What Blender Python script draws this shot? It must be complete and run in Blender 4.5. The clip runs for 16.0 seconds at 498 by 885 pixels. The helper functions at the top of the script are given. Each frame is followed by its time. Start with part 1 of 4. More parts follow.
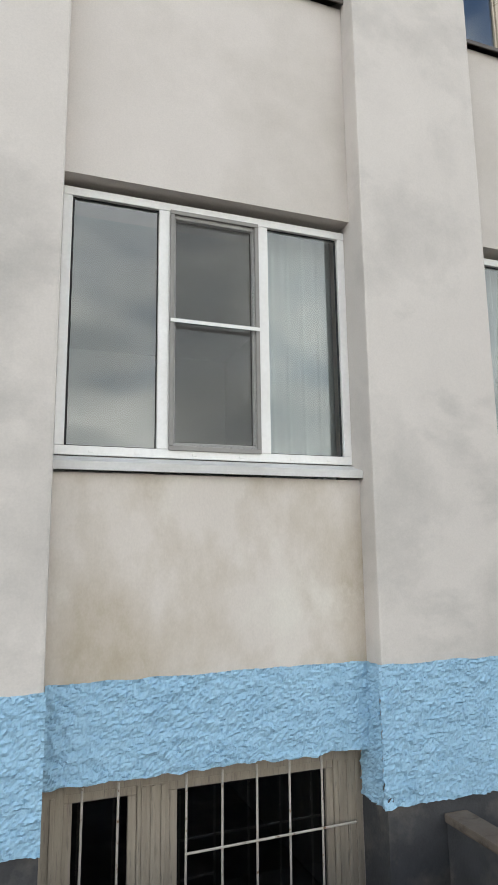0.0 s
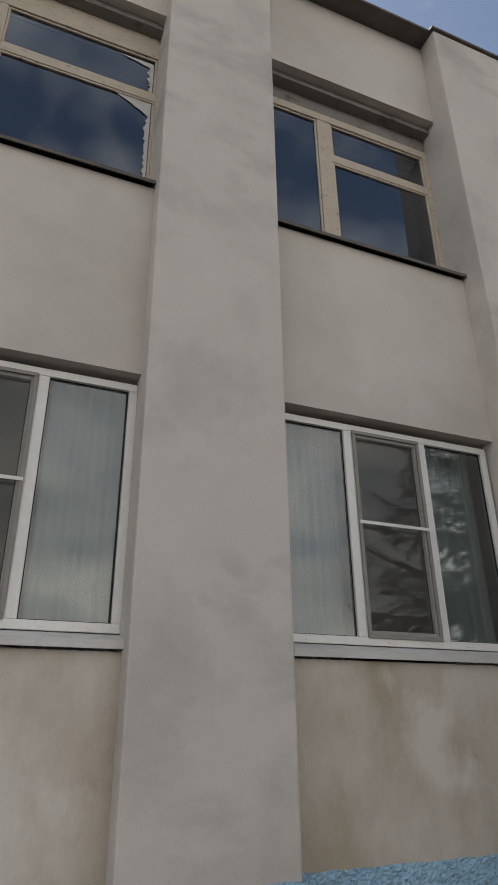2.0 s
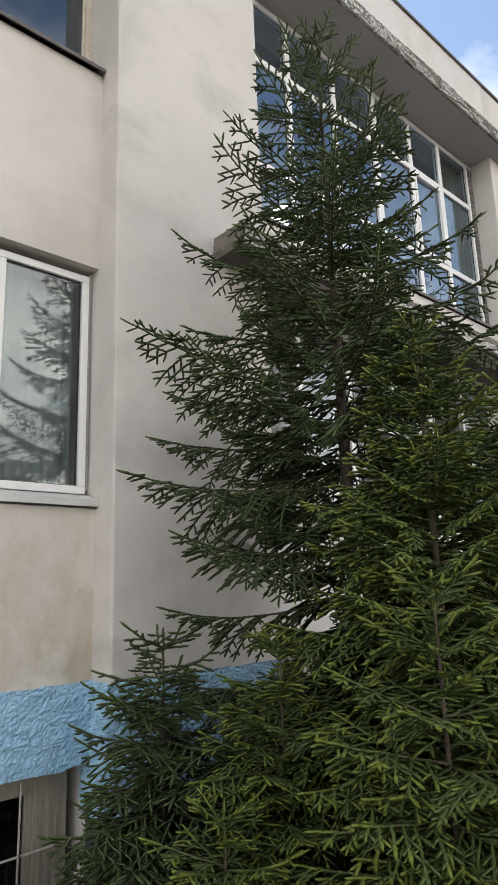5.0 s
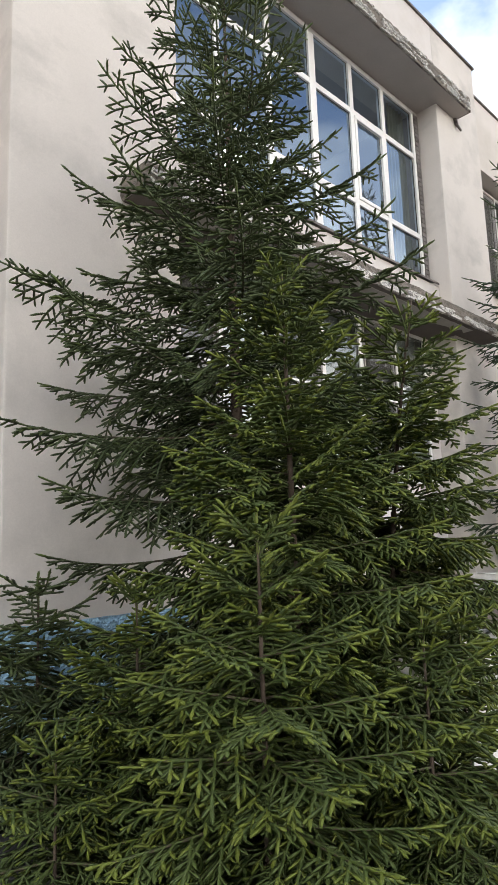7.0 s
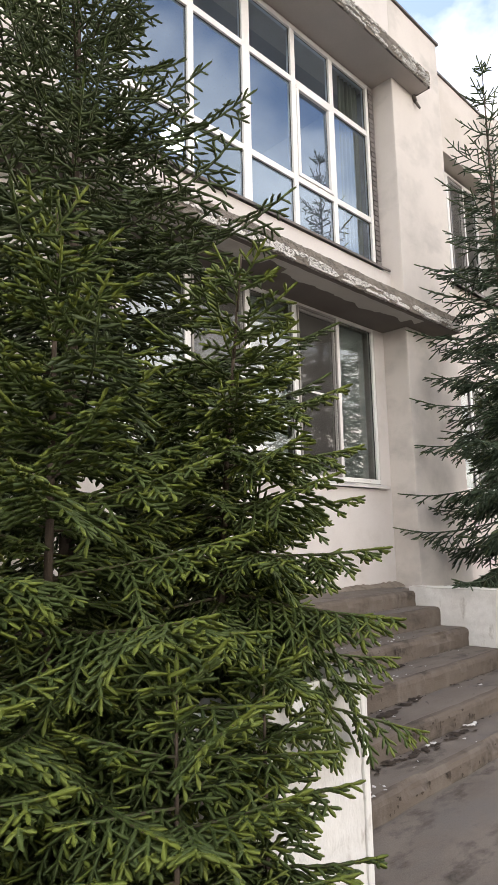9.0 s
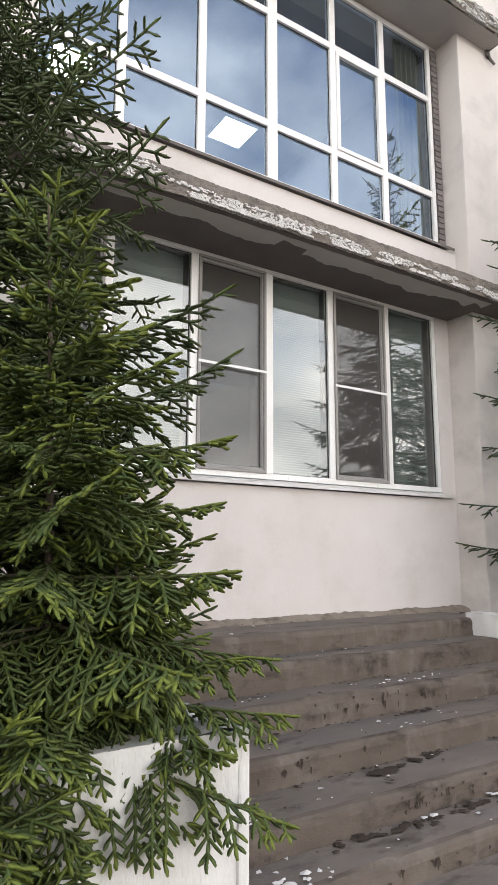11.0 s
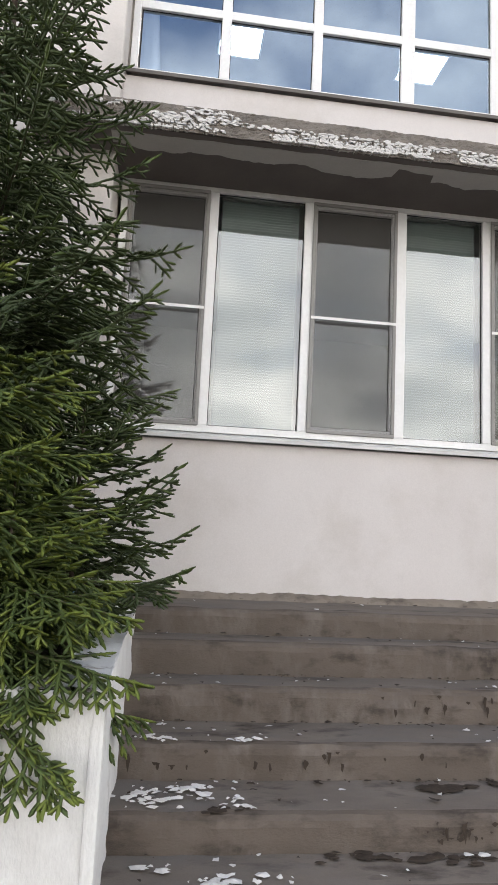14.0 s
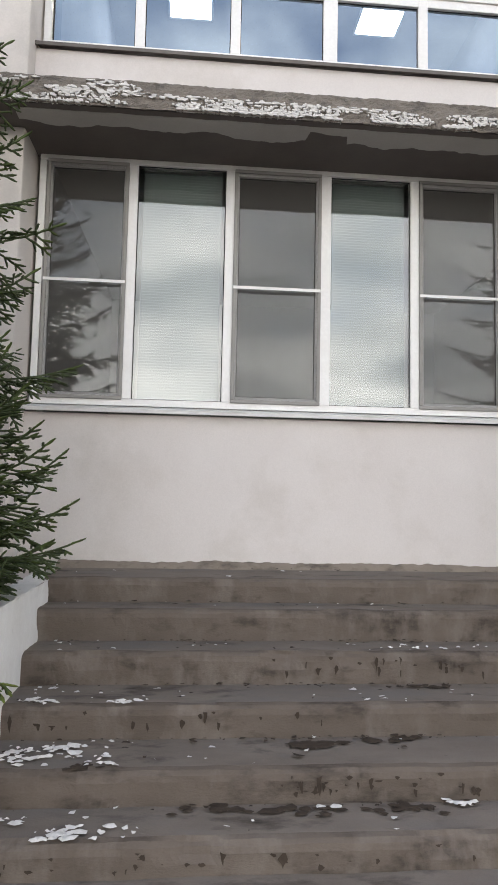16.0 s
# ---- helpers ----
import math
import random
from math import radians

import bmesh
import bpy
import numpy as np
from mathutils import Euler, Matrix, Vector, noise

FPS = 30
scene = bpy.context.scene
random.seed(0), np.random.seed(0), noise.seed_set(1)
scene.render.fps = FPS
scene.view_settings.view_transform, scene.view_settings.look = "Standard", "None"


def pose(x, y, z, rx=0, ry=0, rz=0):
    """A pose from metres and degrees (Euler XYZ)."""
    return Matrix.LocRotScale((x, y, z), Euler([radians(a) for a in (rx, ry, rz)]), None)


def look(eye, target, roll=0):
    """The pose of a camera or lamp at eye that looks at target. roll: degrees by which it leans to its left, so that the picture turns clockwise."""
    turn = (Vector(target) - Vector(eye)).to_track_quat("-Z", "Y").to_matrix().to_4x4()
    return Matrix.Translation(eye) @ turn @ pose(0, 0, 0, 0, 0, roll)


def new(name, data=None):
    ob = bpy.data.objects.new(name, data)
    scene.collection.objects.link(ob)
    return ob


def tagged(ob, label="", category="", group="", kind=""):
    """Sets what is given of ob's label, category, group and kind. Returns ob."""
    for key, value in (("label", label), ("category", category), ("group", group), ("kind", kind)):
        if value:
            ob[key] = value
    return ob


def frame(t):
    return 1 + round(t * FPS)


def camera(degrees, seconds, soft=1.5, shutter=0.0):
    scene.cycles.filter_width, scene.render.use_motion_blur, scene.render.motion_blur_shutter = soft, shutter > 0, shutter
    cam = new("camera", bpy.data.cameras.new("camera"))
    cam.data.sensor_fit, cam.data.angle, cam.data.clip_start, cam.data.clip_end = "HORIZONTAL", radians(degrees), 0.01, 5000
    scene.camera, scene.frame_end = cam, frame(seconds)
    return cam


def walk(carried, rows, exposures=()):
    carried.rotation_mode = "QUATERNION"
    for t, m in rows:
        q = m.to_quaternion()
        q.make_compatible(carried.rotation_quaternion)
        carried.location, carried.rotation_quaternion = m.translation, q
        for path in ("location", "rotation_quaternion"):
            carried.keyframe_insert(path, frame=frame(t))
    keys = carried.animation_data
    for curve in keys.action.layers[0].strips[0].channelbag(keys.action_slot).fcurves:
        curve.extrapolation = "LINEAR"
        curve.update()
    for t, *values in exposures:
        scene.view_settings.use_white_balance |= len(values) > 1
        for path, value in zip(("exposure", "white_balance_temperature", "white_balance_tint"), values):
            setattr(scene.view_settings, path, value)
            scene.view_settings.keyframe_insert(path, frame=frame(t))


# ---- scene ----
cam = camera(42.7, 16.0)
PATH = [
    (0, (-0.276, 0.004, 1.72), (0.394, 1.858, 2.058), -0.7),
    (0.5, (-0.091, -0.087, 1.783), (0.534, 1.726, 2.351), -0.2),
    (1, (0.256, -0.093, 1.802), (0.812, 1.664, 2.578), -0.1),
    (1.5, (0.671, -0.019, 1.778), (1.261, 1.703, 2.606), 0.2),
    (2, (1.092, -0.103, 1.733), (1.792, 1.574, 2.57), -0.6),
    (2.5, (1.415, -0.199, 1.743), (2.198, 1.442, 2.577), -0.4),
    (3, (1.791, -0.142, 1.723), (2.705, 1.429, 2.557), -0.1),
    (3.5, (2.095, -0.146, 1.717), (3.161, 1.343, 2.52), -0.6),
    (4, (2.441, -0.306, 1.689), (3.56, 1.183, 2.418), -1.0),
    (4.5, (2.667, -0.373, 1.669), (3.852, 1.127, 2.258), -1.3),
    (5, (2.813, -0.352, 1.614), (4.13, 1.089, 2.05), -2.0),
    (5.2, (2.841, -0.364, 1.602), (4.203, 1.055, 1.959), -2.2),
    (7.3, (3.361, -0.736, 1.55), (4.752, 0.669, 1.848), -1.9),
    (7.5, (3.438, -0.768, 1.555), (4.832, 0.633, 1.862), -1.9),
    (8, (3.781, -0.899, 1.566), (5.174, 0.499, 1.888), -1.9),
    (8.5, (4.045, -0.9, 1.549), (5.436, 0.502, 1.865), -2.0),
    (9, (4.433, -0.812, 1.58), (5.822, 0.595, 1.883), -1.2),
    (9.5, (4.725, -0.892, 1.56), (6.1, 0.53, 1.854), -1.3),
    (9.7, (4.845, -0.975, 1.592), (6.185, 0.481, 1.883), -1.3),
    (11.8, (6.156, -1.013, 1.601), (7.061, 0.74, 1.932), 0.6),
    (12, (6.241, -0.977, 1.578), (7.108, 0.797, 1.898), 0.5),
    (12.5, (6.569, -0.854, 1.604), (7.354, 0.959, 1.918), 1.3),
    (13, (6.914, -0.865, 1.57), (7.448, 1.037, 1.882), 2.3),
    (13.5, (7.197, -0.976, 1.572), (7.502, 0.978, 1.869), 2.8),
    (14, (7.263, -1.189, 1.529), (7.498, 0.78, 1.79), 2.8),
    (14.5, (7.389, -1.42, 1.552), (7.598, 0.557, 1.765), 2.8),
    (15, (7.654, -1.562, 1.579), (7.821, 0.421, 1.785), 2.7),
    (15.5, (7.844, -1.499, 1.557), (7.998, 0.485, 1.757), 1.1),
    (16, (8.082, -1.337, 1.565), (8.243, 0.65, 1.727), 1.2),
]
EXPOSURES = [(0.0, 1.17, 7250, 8), (0.5, 0.87, 7450, 10), (1.0, 0.08, 7650, 12), (1.5, 0.0, 7600, 12), (2.5, 0.2, 7600, 12), (3.5, 0.62, 7600, 12), (4.5, 1.05, 7500, 11),
             (5.0, 1.2, 7500, 10), (7.5, 1.55, 7700, 13), (9.0, 1.68, 8000, 15), (12.0, 1.64, 7350, 14), (16.0, 1.49, 7300, 13)]
walk(cam, [(t, look(eye, target, roll)) for t, eye, target, roll in PATH], EXPOSURES)

# ---- world and sun ----
world = bpy.data.worlds.new("world")
scene.world = world
world.use_nodes = True
wn, wl = world.node_tree.nodes, world.node_tree.links
wn.clear()
w_out = wn.new("ShaderNodeOutputWorld")
w_bg = wn.new("ShaderNodeBackground")
w_sky = wn.new("ShaderNodeTexSky")
w_sky.sky_type, w_sky.sun_disc = "NISHITA", False
w_sky.sun_elevation, w_sky.sun_rotation = radians(52), radians(-36)
w_sky.dust_density, w_sky.ozone_density = 1.0, 2.0
w_co = wn.new("ShaderNodeTexCoord")
w_sep = wn.new("ShaderNodeSeparateXYZ")
wl.new(w_co.outputs["Generated"], w_sep.inputs["Vector"])


def w_math(op, a, b):
    m = wn.new("ShaderNodeMath")
    m.operation = op
    for k, v in enumerate((a, b)):
        if isinstance(v, (int, float)):
            m.inputs[k].default_value = v
        else:
            wl.new(v, m.inputs[k])
    return m.outputs[0]


# clouds lie on a layer overhead, so they crowd together towards the horizon
w_high = w_math("MAXIMUM", w_sep.outputs["Z"], 0.0)
w_den = w_math("ADD", w_high, 0.28)
w_vec = wn.new("ShaderNodeCombineXYZ")
wl.new(w_math("DIVIDE", w_sep.outputs["X"], w_den), w_vec.inputs["X"])
wl.new(w_math("DIVIDE", w_sep.outputs["Y"], w_den), w_vec.inputs["Y"])
w_vec.inputs["Z"].default_value = 3.7
w_noise = wn.new("ShaderNodeTexNoise")
w_noise.inputs["Scale"].default_value = 1.15
w_noise.inputs["Detail"].default_value = 8
w_noise.inputs["Roughness"].default_value = 0.55
wl.new(w_vec.outputs["Vector"], w_noise.inputs["Vector"])
w_low = w_math("POWER", w_math("SUBTRACT", 1.0, w_high), 2.4)
w_cover = w_math("ADD", w_noise.outputs["Fac"], w_math("MULTIPLY", w_low, 0.21))
w_ramp = wn.new("ShaderNodeMapRange")
w_ramp.inputs["From Min"].default_value, w_ramp.inputs["From Max"].default_value = 0.445, 0.635
wl.new(w_cover, w_ramp.inputs["Value"])
w_shade = wn.new("ShaderNodeTexNoise")
w_shade.inputs["Scale"].default_value, w_shade.inputs["Detail"].default_value = 2.6, 6
wl.new(w_vec.outputs["Vector"], w_shade.inputs["Vector"])
w_grey = wn.new("ShaderNodeMix")
w_grey.data_type = "RGBA"
w_grey.inputs["A"].default_value, w_grey.inputs["B"].default_value = (4.2, 4.7, 5.3, 1), (11.6, 12.0, 12.4, 1)
w_sm = wn.new("ShaderNodeMapRange")
w_sm.inputs["From Min"].default_value, w_sm.inputs["From Max"].default_value = 0.32, 0.66
wl.new(w_shade.outputs["Fac"], w_sm.inputs["Value"])
wl.new(w_sm.outputs["Result"], w_grey.inputs["Factor"])
w_mix = wn.new("ShaderNodeMix")
w_mix.data_type = "RGBA"
wl.new(w_ramp.outputs["Result"], w_mix.inputs["Factor"])
wl.new(w_sky.outputs["Color"], w_mix.inputs["A"])
wl.new(w_grey.outputs["Result"], w_mix.inputs["B"])
wl.new(w_mix.outputs["Result"], w_bg.inputs["Color"])
w_bg.inputs["Strength"].default_value = 0.15
wl.new(w_bg.outputs["Background"], w_out.inputs["Surface"])

sun_lamp = bpy.data.lights.new("sun", "SUN")
sun_lamp.energy, sun_lamp.angle, sun_lamp.color = 2.5, radians(0.6), (1.0, 0.95, 0.88)
sun = new("sun", sun_lamp)
sun.matrix_world = look((-10, 14, 22), (0, 0, 0))


# ---- materials ----
def mat(name, base, dark=None, scale=3.0, amount=0.5, rough=0.85, grain=60.0, bump=0.15, metal=0.0, stain=None, stain_scale=1.2,
        stain_cut=(0.5, 0.7), bump_scale=None, dist=0.004, stretch=(1, 1, 1), per_object=0.0, spec=0.3, wash=None):
    """A surface with a broad variation, a fine grain, an optional stain, a second stain (colour, scale, cut, stretch) and a bump."""
    m = bpy.data.materials.new(name)
    m.use_nodes = True
    n, l = m.node_tree.nodes, m.node_tree.links
    b = n["Principled BSDF"]
    co = n.new("ShaderNodeTexCoord")
    mp = n.new("ShaderNodeMapping")
    mp.inputs["Scale"].default_value = stretch
    l.new(co.outputs["Object"], mp.inputs["Vector"])

    def tex(sc, detail=5, roughness=0.6):
        t = n.new("ShaderNodeTexNoise")
        t.inputs["Scale"].default_value, t.inputs["Detail"].default_value, t.inputs["Roughness"].default_value = sc, detail, roughness
        l.new(mp.outputs["Vector"], t.inputs["Vector"])
        return t

    def ramp(src, lo, hi):
        r = n.new("ShaderNodeMapRange")
        r.inputs["From Min"].default_value, r.inputs["From Max"].default_value = lo, hi
        l.new(src, r.inputs["Value"])
        return r.outputs["Result"]

    def mix(fac, a, bb, mode="MIX"):
        x = n.new("ShaderNodeMix")
        x.data_type, x.blend_type = "RGBA", mode
        for sock, v in (("Factor", fac), ("A", a), ("B", bb)):
            if isinstance(v, (int, float)):
                x.inputs[sock].default_value = v
            elif isinstance(v, tuple):
                x.inputs[sock].default_value = (*v, 1)
            else:
                l.new(v, x.inputs[sock])
        return x.outputs["Result"]

    dark = dark or tuple(c * 0.75 for c in base)
    broad = tex(scale)
    colour = mix(ramp(broad.outputs["Fac"], 0.5 - 0.5 * amount, 0.5 + 0.5 * amount), dark, base)
    if stain:
        st = tex(stain_scale, 6, 0.62)
        colour = mix(ramp(st.outputs["Fac"], *stain_cut), colour, stain)
    if wash:
        mp2 = n.new("ShaderNodeMapping")
        mp2.inputs["Scale"].default_value = wash[3]
        mp2.inputs["Location"].default_value = (4.1, 7.3, 2.6)
        l.new(co.outputs["Object"], mp2.inputs["Vector"])
        ws = n.new("ShaderNodeTexNoise")
        ws.inputs["Scale"].default_value, ws.inputs["Detail"].default_value, ws.inputs["Roughness"].default_value = wash[1], 7, 0.6
        ws.inputs["Distortion"].default_value = 0.1
        l.new(mp2.outputs["Vector"], ws.inputs["Vector"])
        colour = mix(ramp(ws.outputs["Fac"], *wash[2]), colour, wash[0])
    fine = tex(grain, 3)
    colour = mix(ramp(fine.outputs["Fac"], 0.25, 0.75), mix(0.09, colour, (0, 0, 0)), colour)
    if per_object:
        oi = n.new("ShaderNodeObjectInfo")
        colour = mix(ramp(oi.outputs["Random"], 0, 1), mix(per_object, colour, (0, 0, 0)), colour)
    l.new(colour, b.inputs["Base Color"])
    b.inputs["Roughness"].default_value, b.inputs["Metallic"].default_value = rough, metal
    b.inputs["Specular IOR Level"].default_value = spec
    if bump:
        bt = tex(bump_scale or grain, 4, 0.65)
        bp = n.new("ShaderNodeBump")
        bp.inputs["Strength"].default_value, bp.inputs["Distance"].default_value = bump, dist
        l.new(bt.outputs["Fac"], bp.inputs["Height"])
        l.new(bp.outputs["Normal"], b.inputs["Normal"])
    return m


def glass(name, tint, ior=1.9, shine=(0.93, 0.98, 1.0)):
    """A pane: clear, with the mirror image of what stands before it."""
    m = bpy.data.materials.new(name)
    m.use_nodes = True
    n, l = m.node_tree.nodes, m.node_tree.links
    n.clear()
    o = n.new("ShaderNodeOutputMaterial")
    clear = n.new("ShaderNodeBsdfTransparent")
    clear.inputs["Color"].default_value = (*tint, 1)
    gloss = n.new("ShaderNodeBsdfGlossy")
    gloss.inputs["Roughness"].default_value = 0.0
    gloss.inputs["Color"].default_value = (*shine, 1)
    fr = n.new("ShaderNodeFresnel")
    fr.inputs["IOR"].default_value = ior
    x = n.new("ShaderNodeMixShader")
    l.new(fr.outputs["Fac"], x.inputs["Fac"])
    l.new(clear.outputs["BSDF"], x.inputs[1])
    l.new(gloss.outputs["BSDF"], x.inputs[2])
    l.new(x.outputs["Shader"], o.inputs["Surface"])
    return m


def sheer(name, colour, cover):
    """A woven cloth or net that lets part of the light through."""
    m = bpy.data.materials.new(name)
    m.use_nodes = True
    n, l = m.node_tree.nodes, m.node_tree.links
    n.clear()
    o = n.new("ShaderNodeOutputMaterial")
    clear = n.new("ShaderNodeBsdfTransparent")
    d = n.new("ShaderNodeBsdfDiffuse")
    co = n.new("ShaderNodeTexCoord")
    t = n.new("ShaderNodeTexNoise")
    t.inputs["Scale"].default_value = 2.5
    l.new(co.outputs["Object"], t.inputs["Vector"])
    c = n.new("ShaderNodeMix")
    c.data_type = "RGBA"
    c.inputs["A"].default_value, c.inputs["B"].default_value = (*[v * 0.8 for v in colour], 1), (*colour, 1)
    l.new(t.outputs["Fac"], c.inputs["Factor"])
    l.new(c.outputs["Result"], d.inputs["Color"])
    x = n.new("ShaderNodeMixShader")
    x.inputs["Fac"].default_value = cover
    l.new(clear.outputs["BSDF"], x.inputs[1])
    l.new(d.outputs["BSDF"], x.inputs[2])
    l.new(x.outputs["Shader"], o.inputs["Surface"])
    return m


def glow(name, colour, power):
    m = bpy.data.materials.new(name)
    m.use_nodes = True
    b = m.node_tree.nodes["Principled BSDF"]
    b.inputs["Base Color"].default_value = (*colour, 1)
    b.inputs["Emission Color"].default_value = (*colour, 1)
    b.inputs["Emission Strength"].default_value = power
    return m


M_STUCCO = mat("painted_stucco", (0.66, 0.61, 0.565), (0.575, 0.53, 0.49), 1.1, 0.55, 0.9, 90, 0.22, stain=(0.42, 0.395, 0.365), stain_scale=0.85,
               stain_cut=(0.50, 0.76), bump_scale=24, dist=0.004, wash=((0.43, 0.405, 0.375), 1.0, (0.56, 0.74), (0.8, 0.8, 1.5)))
M_PANEL = mat("stained_stucco", (0.66, 0.60, 0.545), (0.60, 0.545, 0.49), 1.6, 0.5, 0.9, 90, 0.22, stain=(0.44, 0.375, 0.29), stain_scale=1.25,
              stain_cut=(0.44, 0.66), bump_scale=38, dist=0.004, stretch=(1, 1, 0.6), wash=((0.67, 0.625, 0.56), 1.5, (0.52, 0.64), (1, 1, 0.8)))
M_PANEL_UP = mat("plain_stucco", (0.66, 0.605, 0.56), (0.60, 0.55, 0.505), 1.2, 0.5, 0.9, 90, 0.3, stain=(0.50, 0.455, 0.405), stain_scale=0.7, stain_cut=(0.46, 0.74), bump_scale=40, dist=0.003)
M_BAY = mat("pale_stucco", (0.66, 0.62, 0.59), (0.60, 0.555, 0.525), 1.1, 0.5, 0.9, 90, 0.3, stain=(0.54, 0.495, 0.455), stain_scale=1.3, stain_cut=(0.50, 0.72), bump_scale=38, dist=0.004)
M_BLUE = mat("blue_roughcast", (0.36, 0.56, 0.70), (0.26, 0.44, 0.58), 5.0, 0.6, 0.85, 70, 0.6, bump_scale=22, dist=0.02)
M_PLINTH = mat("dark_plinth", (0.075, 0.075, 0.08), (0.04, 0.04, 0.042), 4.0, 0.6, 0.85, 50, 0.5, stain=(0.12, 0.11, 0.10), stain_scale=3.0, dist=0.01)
M_CONC = mat("old_concrete", (0.30, 0.28, 0.26), (0.20, 0.185, 0.17), 3.0, 0.6, 0.9, 60, 0.6, stain=(0.12, 0.11, 0.10), stain_scale=4.0,
             stain_cut=(0.55, 0.7), bump_scale=30, dist=0.01)
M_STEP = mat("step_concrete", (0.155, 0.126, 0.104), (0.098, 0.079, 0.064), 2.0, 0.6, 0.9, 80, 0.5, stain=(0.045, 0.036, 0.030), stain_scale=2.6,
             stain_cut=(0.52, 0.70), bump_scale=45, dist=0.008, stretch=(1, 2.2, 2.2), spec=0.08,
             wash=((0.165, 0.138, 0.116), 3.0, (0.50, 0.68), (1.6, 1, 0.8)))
# upward faces paler than M_STEP: light from the overhead sky put into the colour
M_TREAD = mat("skylit_tread", (0.215, 0.182, 0.155), (0.138, 0.114, 0.095), 2.2, 0.6, 0.9, 80, 0.5, stain=(0.048, 0.040, 0.033), stain_scale=2.8,
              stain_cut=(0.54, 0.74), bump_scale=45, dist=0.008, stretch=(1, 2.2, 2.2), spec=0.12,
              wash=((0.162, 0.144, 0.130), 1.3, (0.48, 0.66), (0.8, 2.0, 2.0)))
M_FILLET = mat("tan_cement", (0.27, 0.225, 0.18), (0.19, 0.155, 0.125), 3.0, 0.6, 0.9, 60, 0.6, stain=(0.10, 0.08, 0.065), stain_scale=5.0, bump_scale=30, dist=0.01)
M_EDGE = mat("bare_slab_edge", (0.24, 0.21, 0.18), (0.15, 0.13, 0.11), 6.0, 0.6, 0.9, 60, 0.8, stain=(0.13, 0.115, 0.10), stain_scale=5.0,
             stain_cut=(0.50, 0.62), bump_scale=28, dist=0.02, stretch=(1, 1, 2.6))
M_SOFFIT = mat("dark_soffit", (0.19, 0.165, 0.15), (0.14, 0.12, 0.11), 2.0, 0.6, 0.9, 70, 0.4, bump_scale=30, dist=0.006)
M_PATCH = mat("pale_plaster", (0.56, 0.53, 0.50), (0.46, 0.435, 0.41), 3.0, 0.6, 0.9, 70, 0.4)
M_SOFFIT_UP = mat("painted_soffit", (0.50, 0.455, 0.43), (0.42, 0.385, 0.36), 1.5, 0.6, 0.9, 70, 0.3)
M_PVC = mat("white_plastic", (0.80, 0.79, 0.77), (0.74, 0.72, 0.69), 4.0, 0.5, 0.4, 40, 0.0, spec=0.5)
M_SILL = mat("painted_metal_sill", (0.66, 0.65, 0.63), (0.52, 0.50, 0.47), 3.0, 0.5, 0.5, 60, 0.1)
M_DARK_SILL = mat("dark_metal_flashing", (0.15, 0.13, 0.115), (0.09, 0.078, 0.07), 5.0, 0.5, 0.5, 60, 0.1)
M_CREAM = mat("peeling_cream_wood", (0.60, 0.53, 0.43), (0.50, 0.43, 0.34), 4.0, 0.5, 0.7, 50, 0.3, stain=(0.30, 0.24, 0.18), stain_scale=14,
              stain_cut=(0.60, 0.68), stretch=(1, 1, 3))
M_OLDWOOD = mat("weathered_wood", (0.36, 0.31, 0.25), (0.24, 0.20, 0.16), 5.0, 0.6, 0.8, 50, 0.5, stain=(0.17, 0.145, 0.12), stain_scale=22,
                stain_cut=(0.55, 0.75), stretch=(3.5, 3.5, 0.35))
M_BAR = mat("chipped_painted_iron", (0.50, 0.46, 0.42), (0.36, 0.32, 0.28), 12.0, 0.6, 0.6, 80, 0.3, stain=(0.16, 0.09, 0.05), stain_scale=25,
            stain_cut=(0.58, 0.66))
M_WHITE = mat("whitewash", (0.74, 0.73, 0.70), (0.62, 0.60, 0.57), 3.0, 0.6, 0.9, 60, 0.5, stain=(0.36, 0.33, 0.29), stain_scale=4.0,
              stain_cut=(0.60, 0.72), bump_scale=18, dist=0.012, stretch=(2, 2, 0.7))
M_FOAM = mat("grey_foam_strip", (0.36, 0.34, 0.32), (0.24, 0.22, 0.20), 20, 0.6, 0.9, 60, 0.5)
M_BRICK = mat("grey_brick", (0.26, 0.235, 0.22), (0.18, 0.16, 0.15), 8.0, 0.6, 0.9, 70, 0.5, per_object=0.3)
M_ASPHALT = mat("asphalt", (0.075, 0.07, 0.066), (0.05, 0.047, 0.045), 1.2, 0.6, 0.9, 120, 0.5, bump_scale=90, dist=0.006)
M_SOIL = mat("planter_soil", (0.07, 0.055, 0.04), (0.035, 0.028, 0.02), 5.0, 0.6, 0.95, 60, 0.8, dist=0.02)
M_BARK = mat("spruce_bark", (0.095, 0.070, 0.052), (0.05, 0.036, 0.028), 14.0, 0.6, 0.9, 60, 0.8, dist=0.01, stretch=(1, 1, 0.4))
M_NEEDLE = mat("old_needles", (0.082, 0.110, 0.042), (0.044, 0.066, 0.028), 3.0, 0.7, 0.55, 40, 0.0, spec=0.3)
M_NEEDLE_MID = mat("green_needles", (0.084, 0.118, 0.028), (0.046, 0.072, 0.020), 3.0, 0.7, 0.55, 40, 0.0, spec=0.3)
M_NEEDLE_NEW = mat("young_needles", (0.165, 0.200, 0.034), (0.095, 0.128, 0.024), 4.0, 0.7, 0.55, 40, 0.0, spec=0.3)
M_NEEDLE_BLUE = mat("greyish_needles", (0.062, 0.096, 0.052), (0.032, 0.058, 0.034), 3.0, 0.7, 0.55, 40, 0.0, spec=0.3)
M_CHIP = mat("paint_flake", (0.68, 0.66, 0.63), (0.52, 0.50, 0.47), 30, 0.5, 0.8, 80, 0.2)
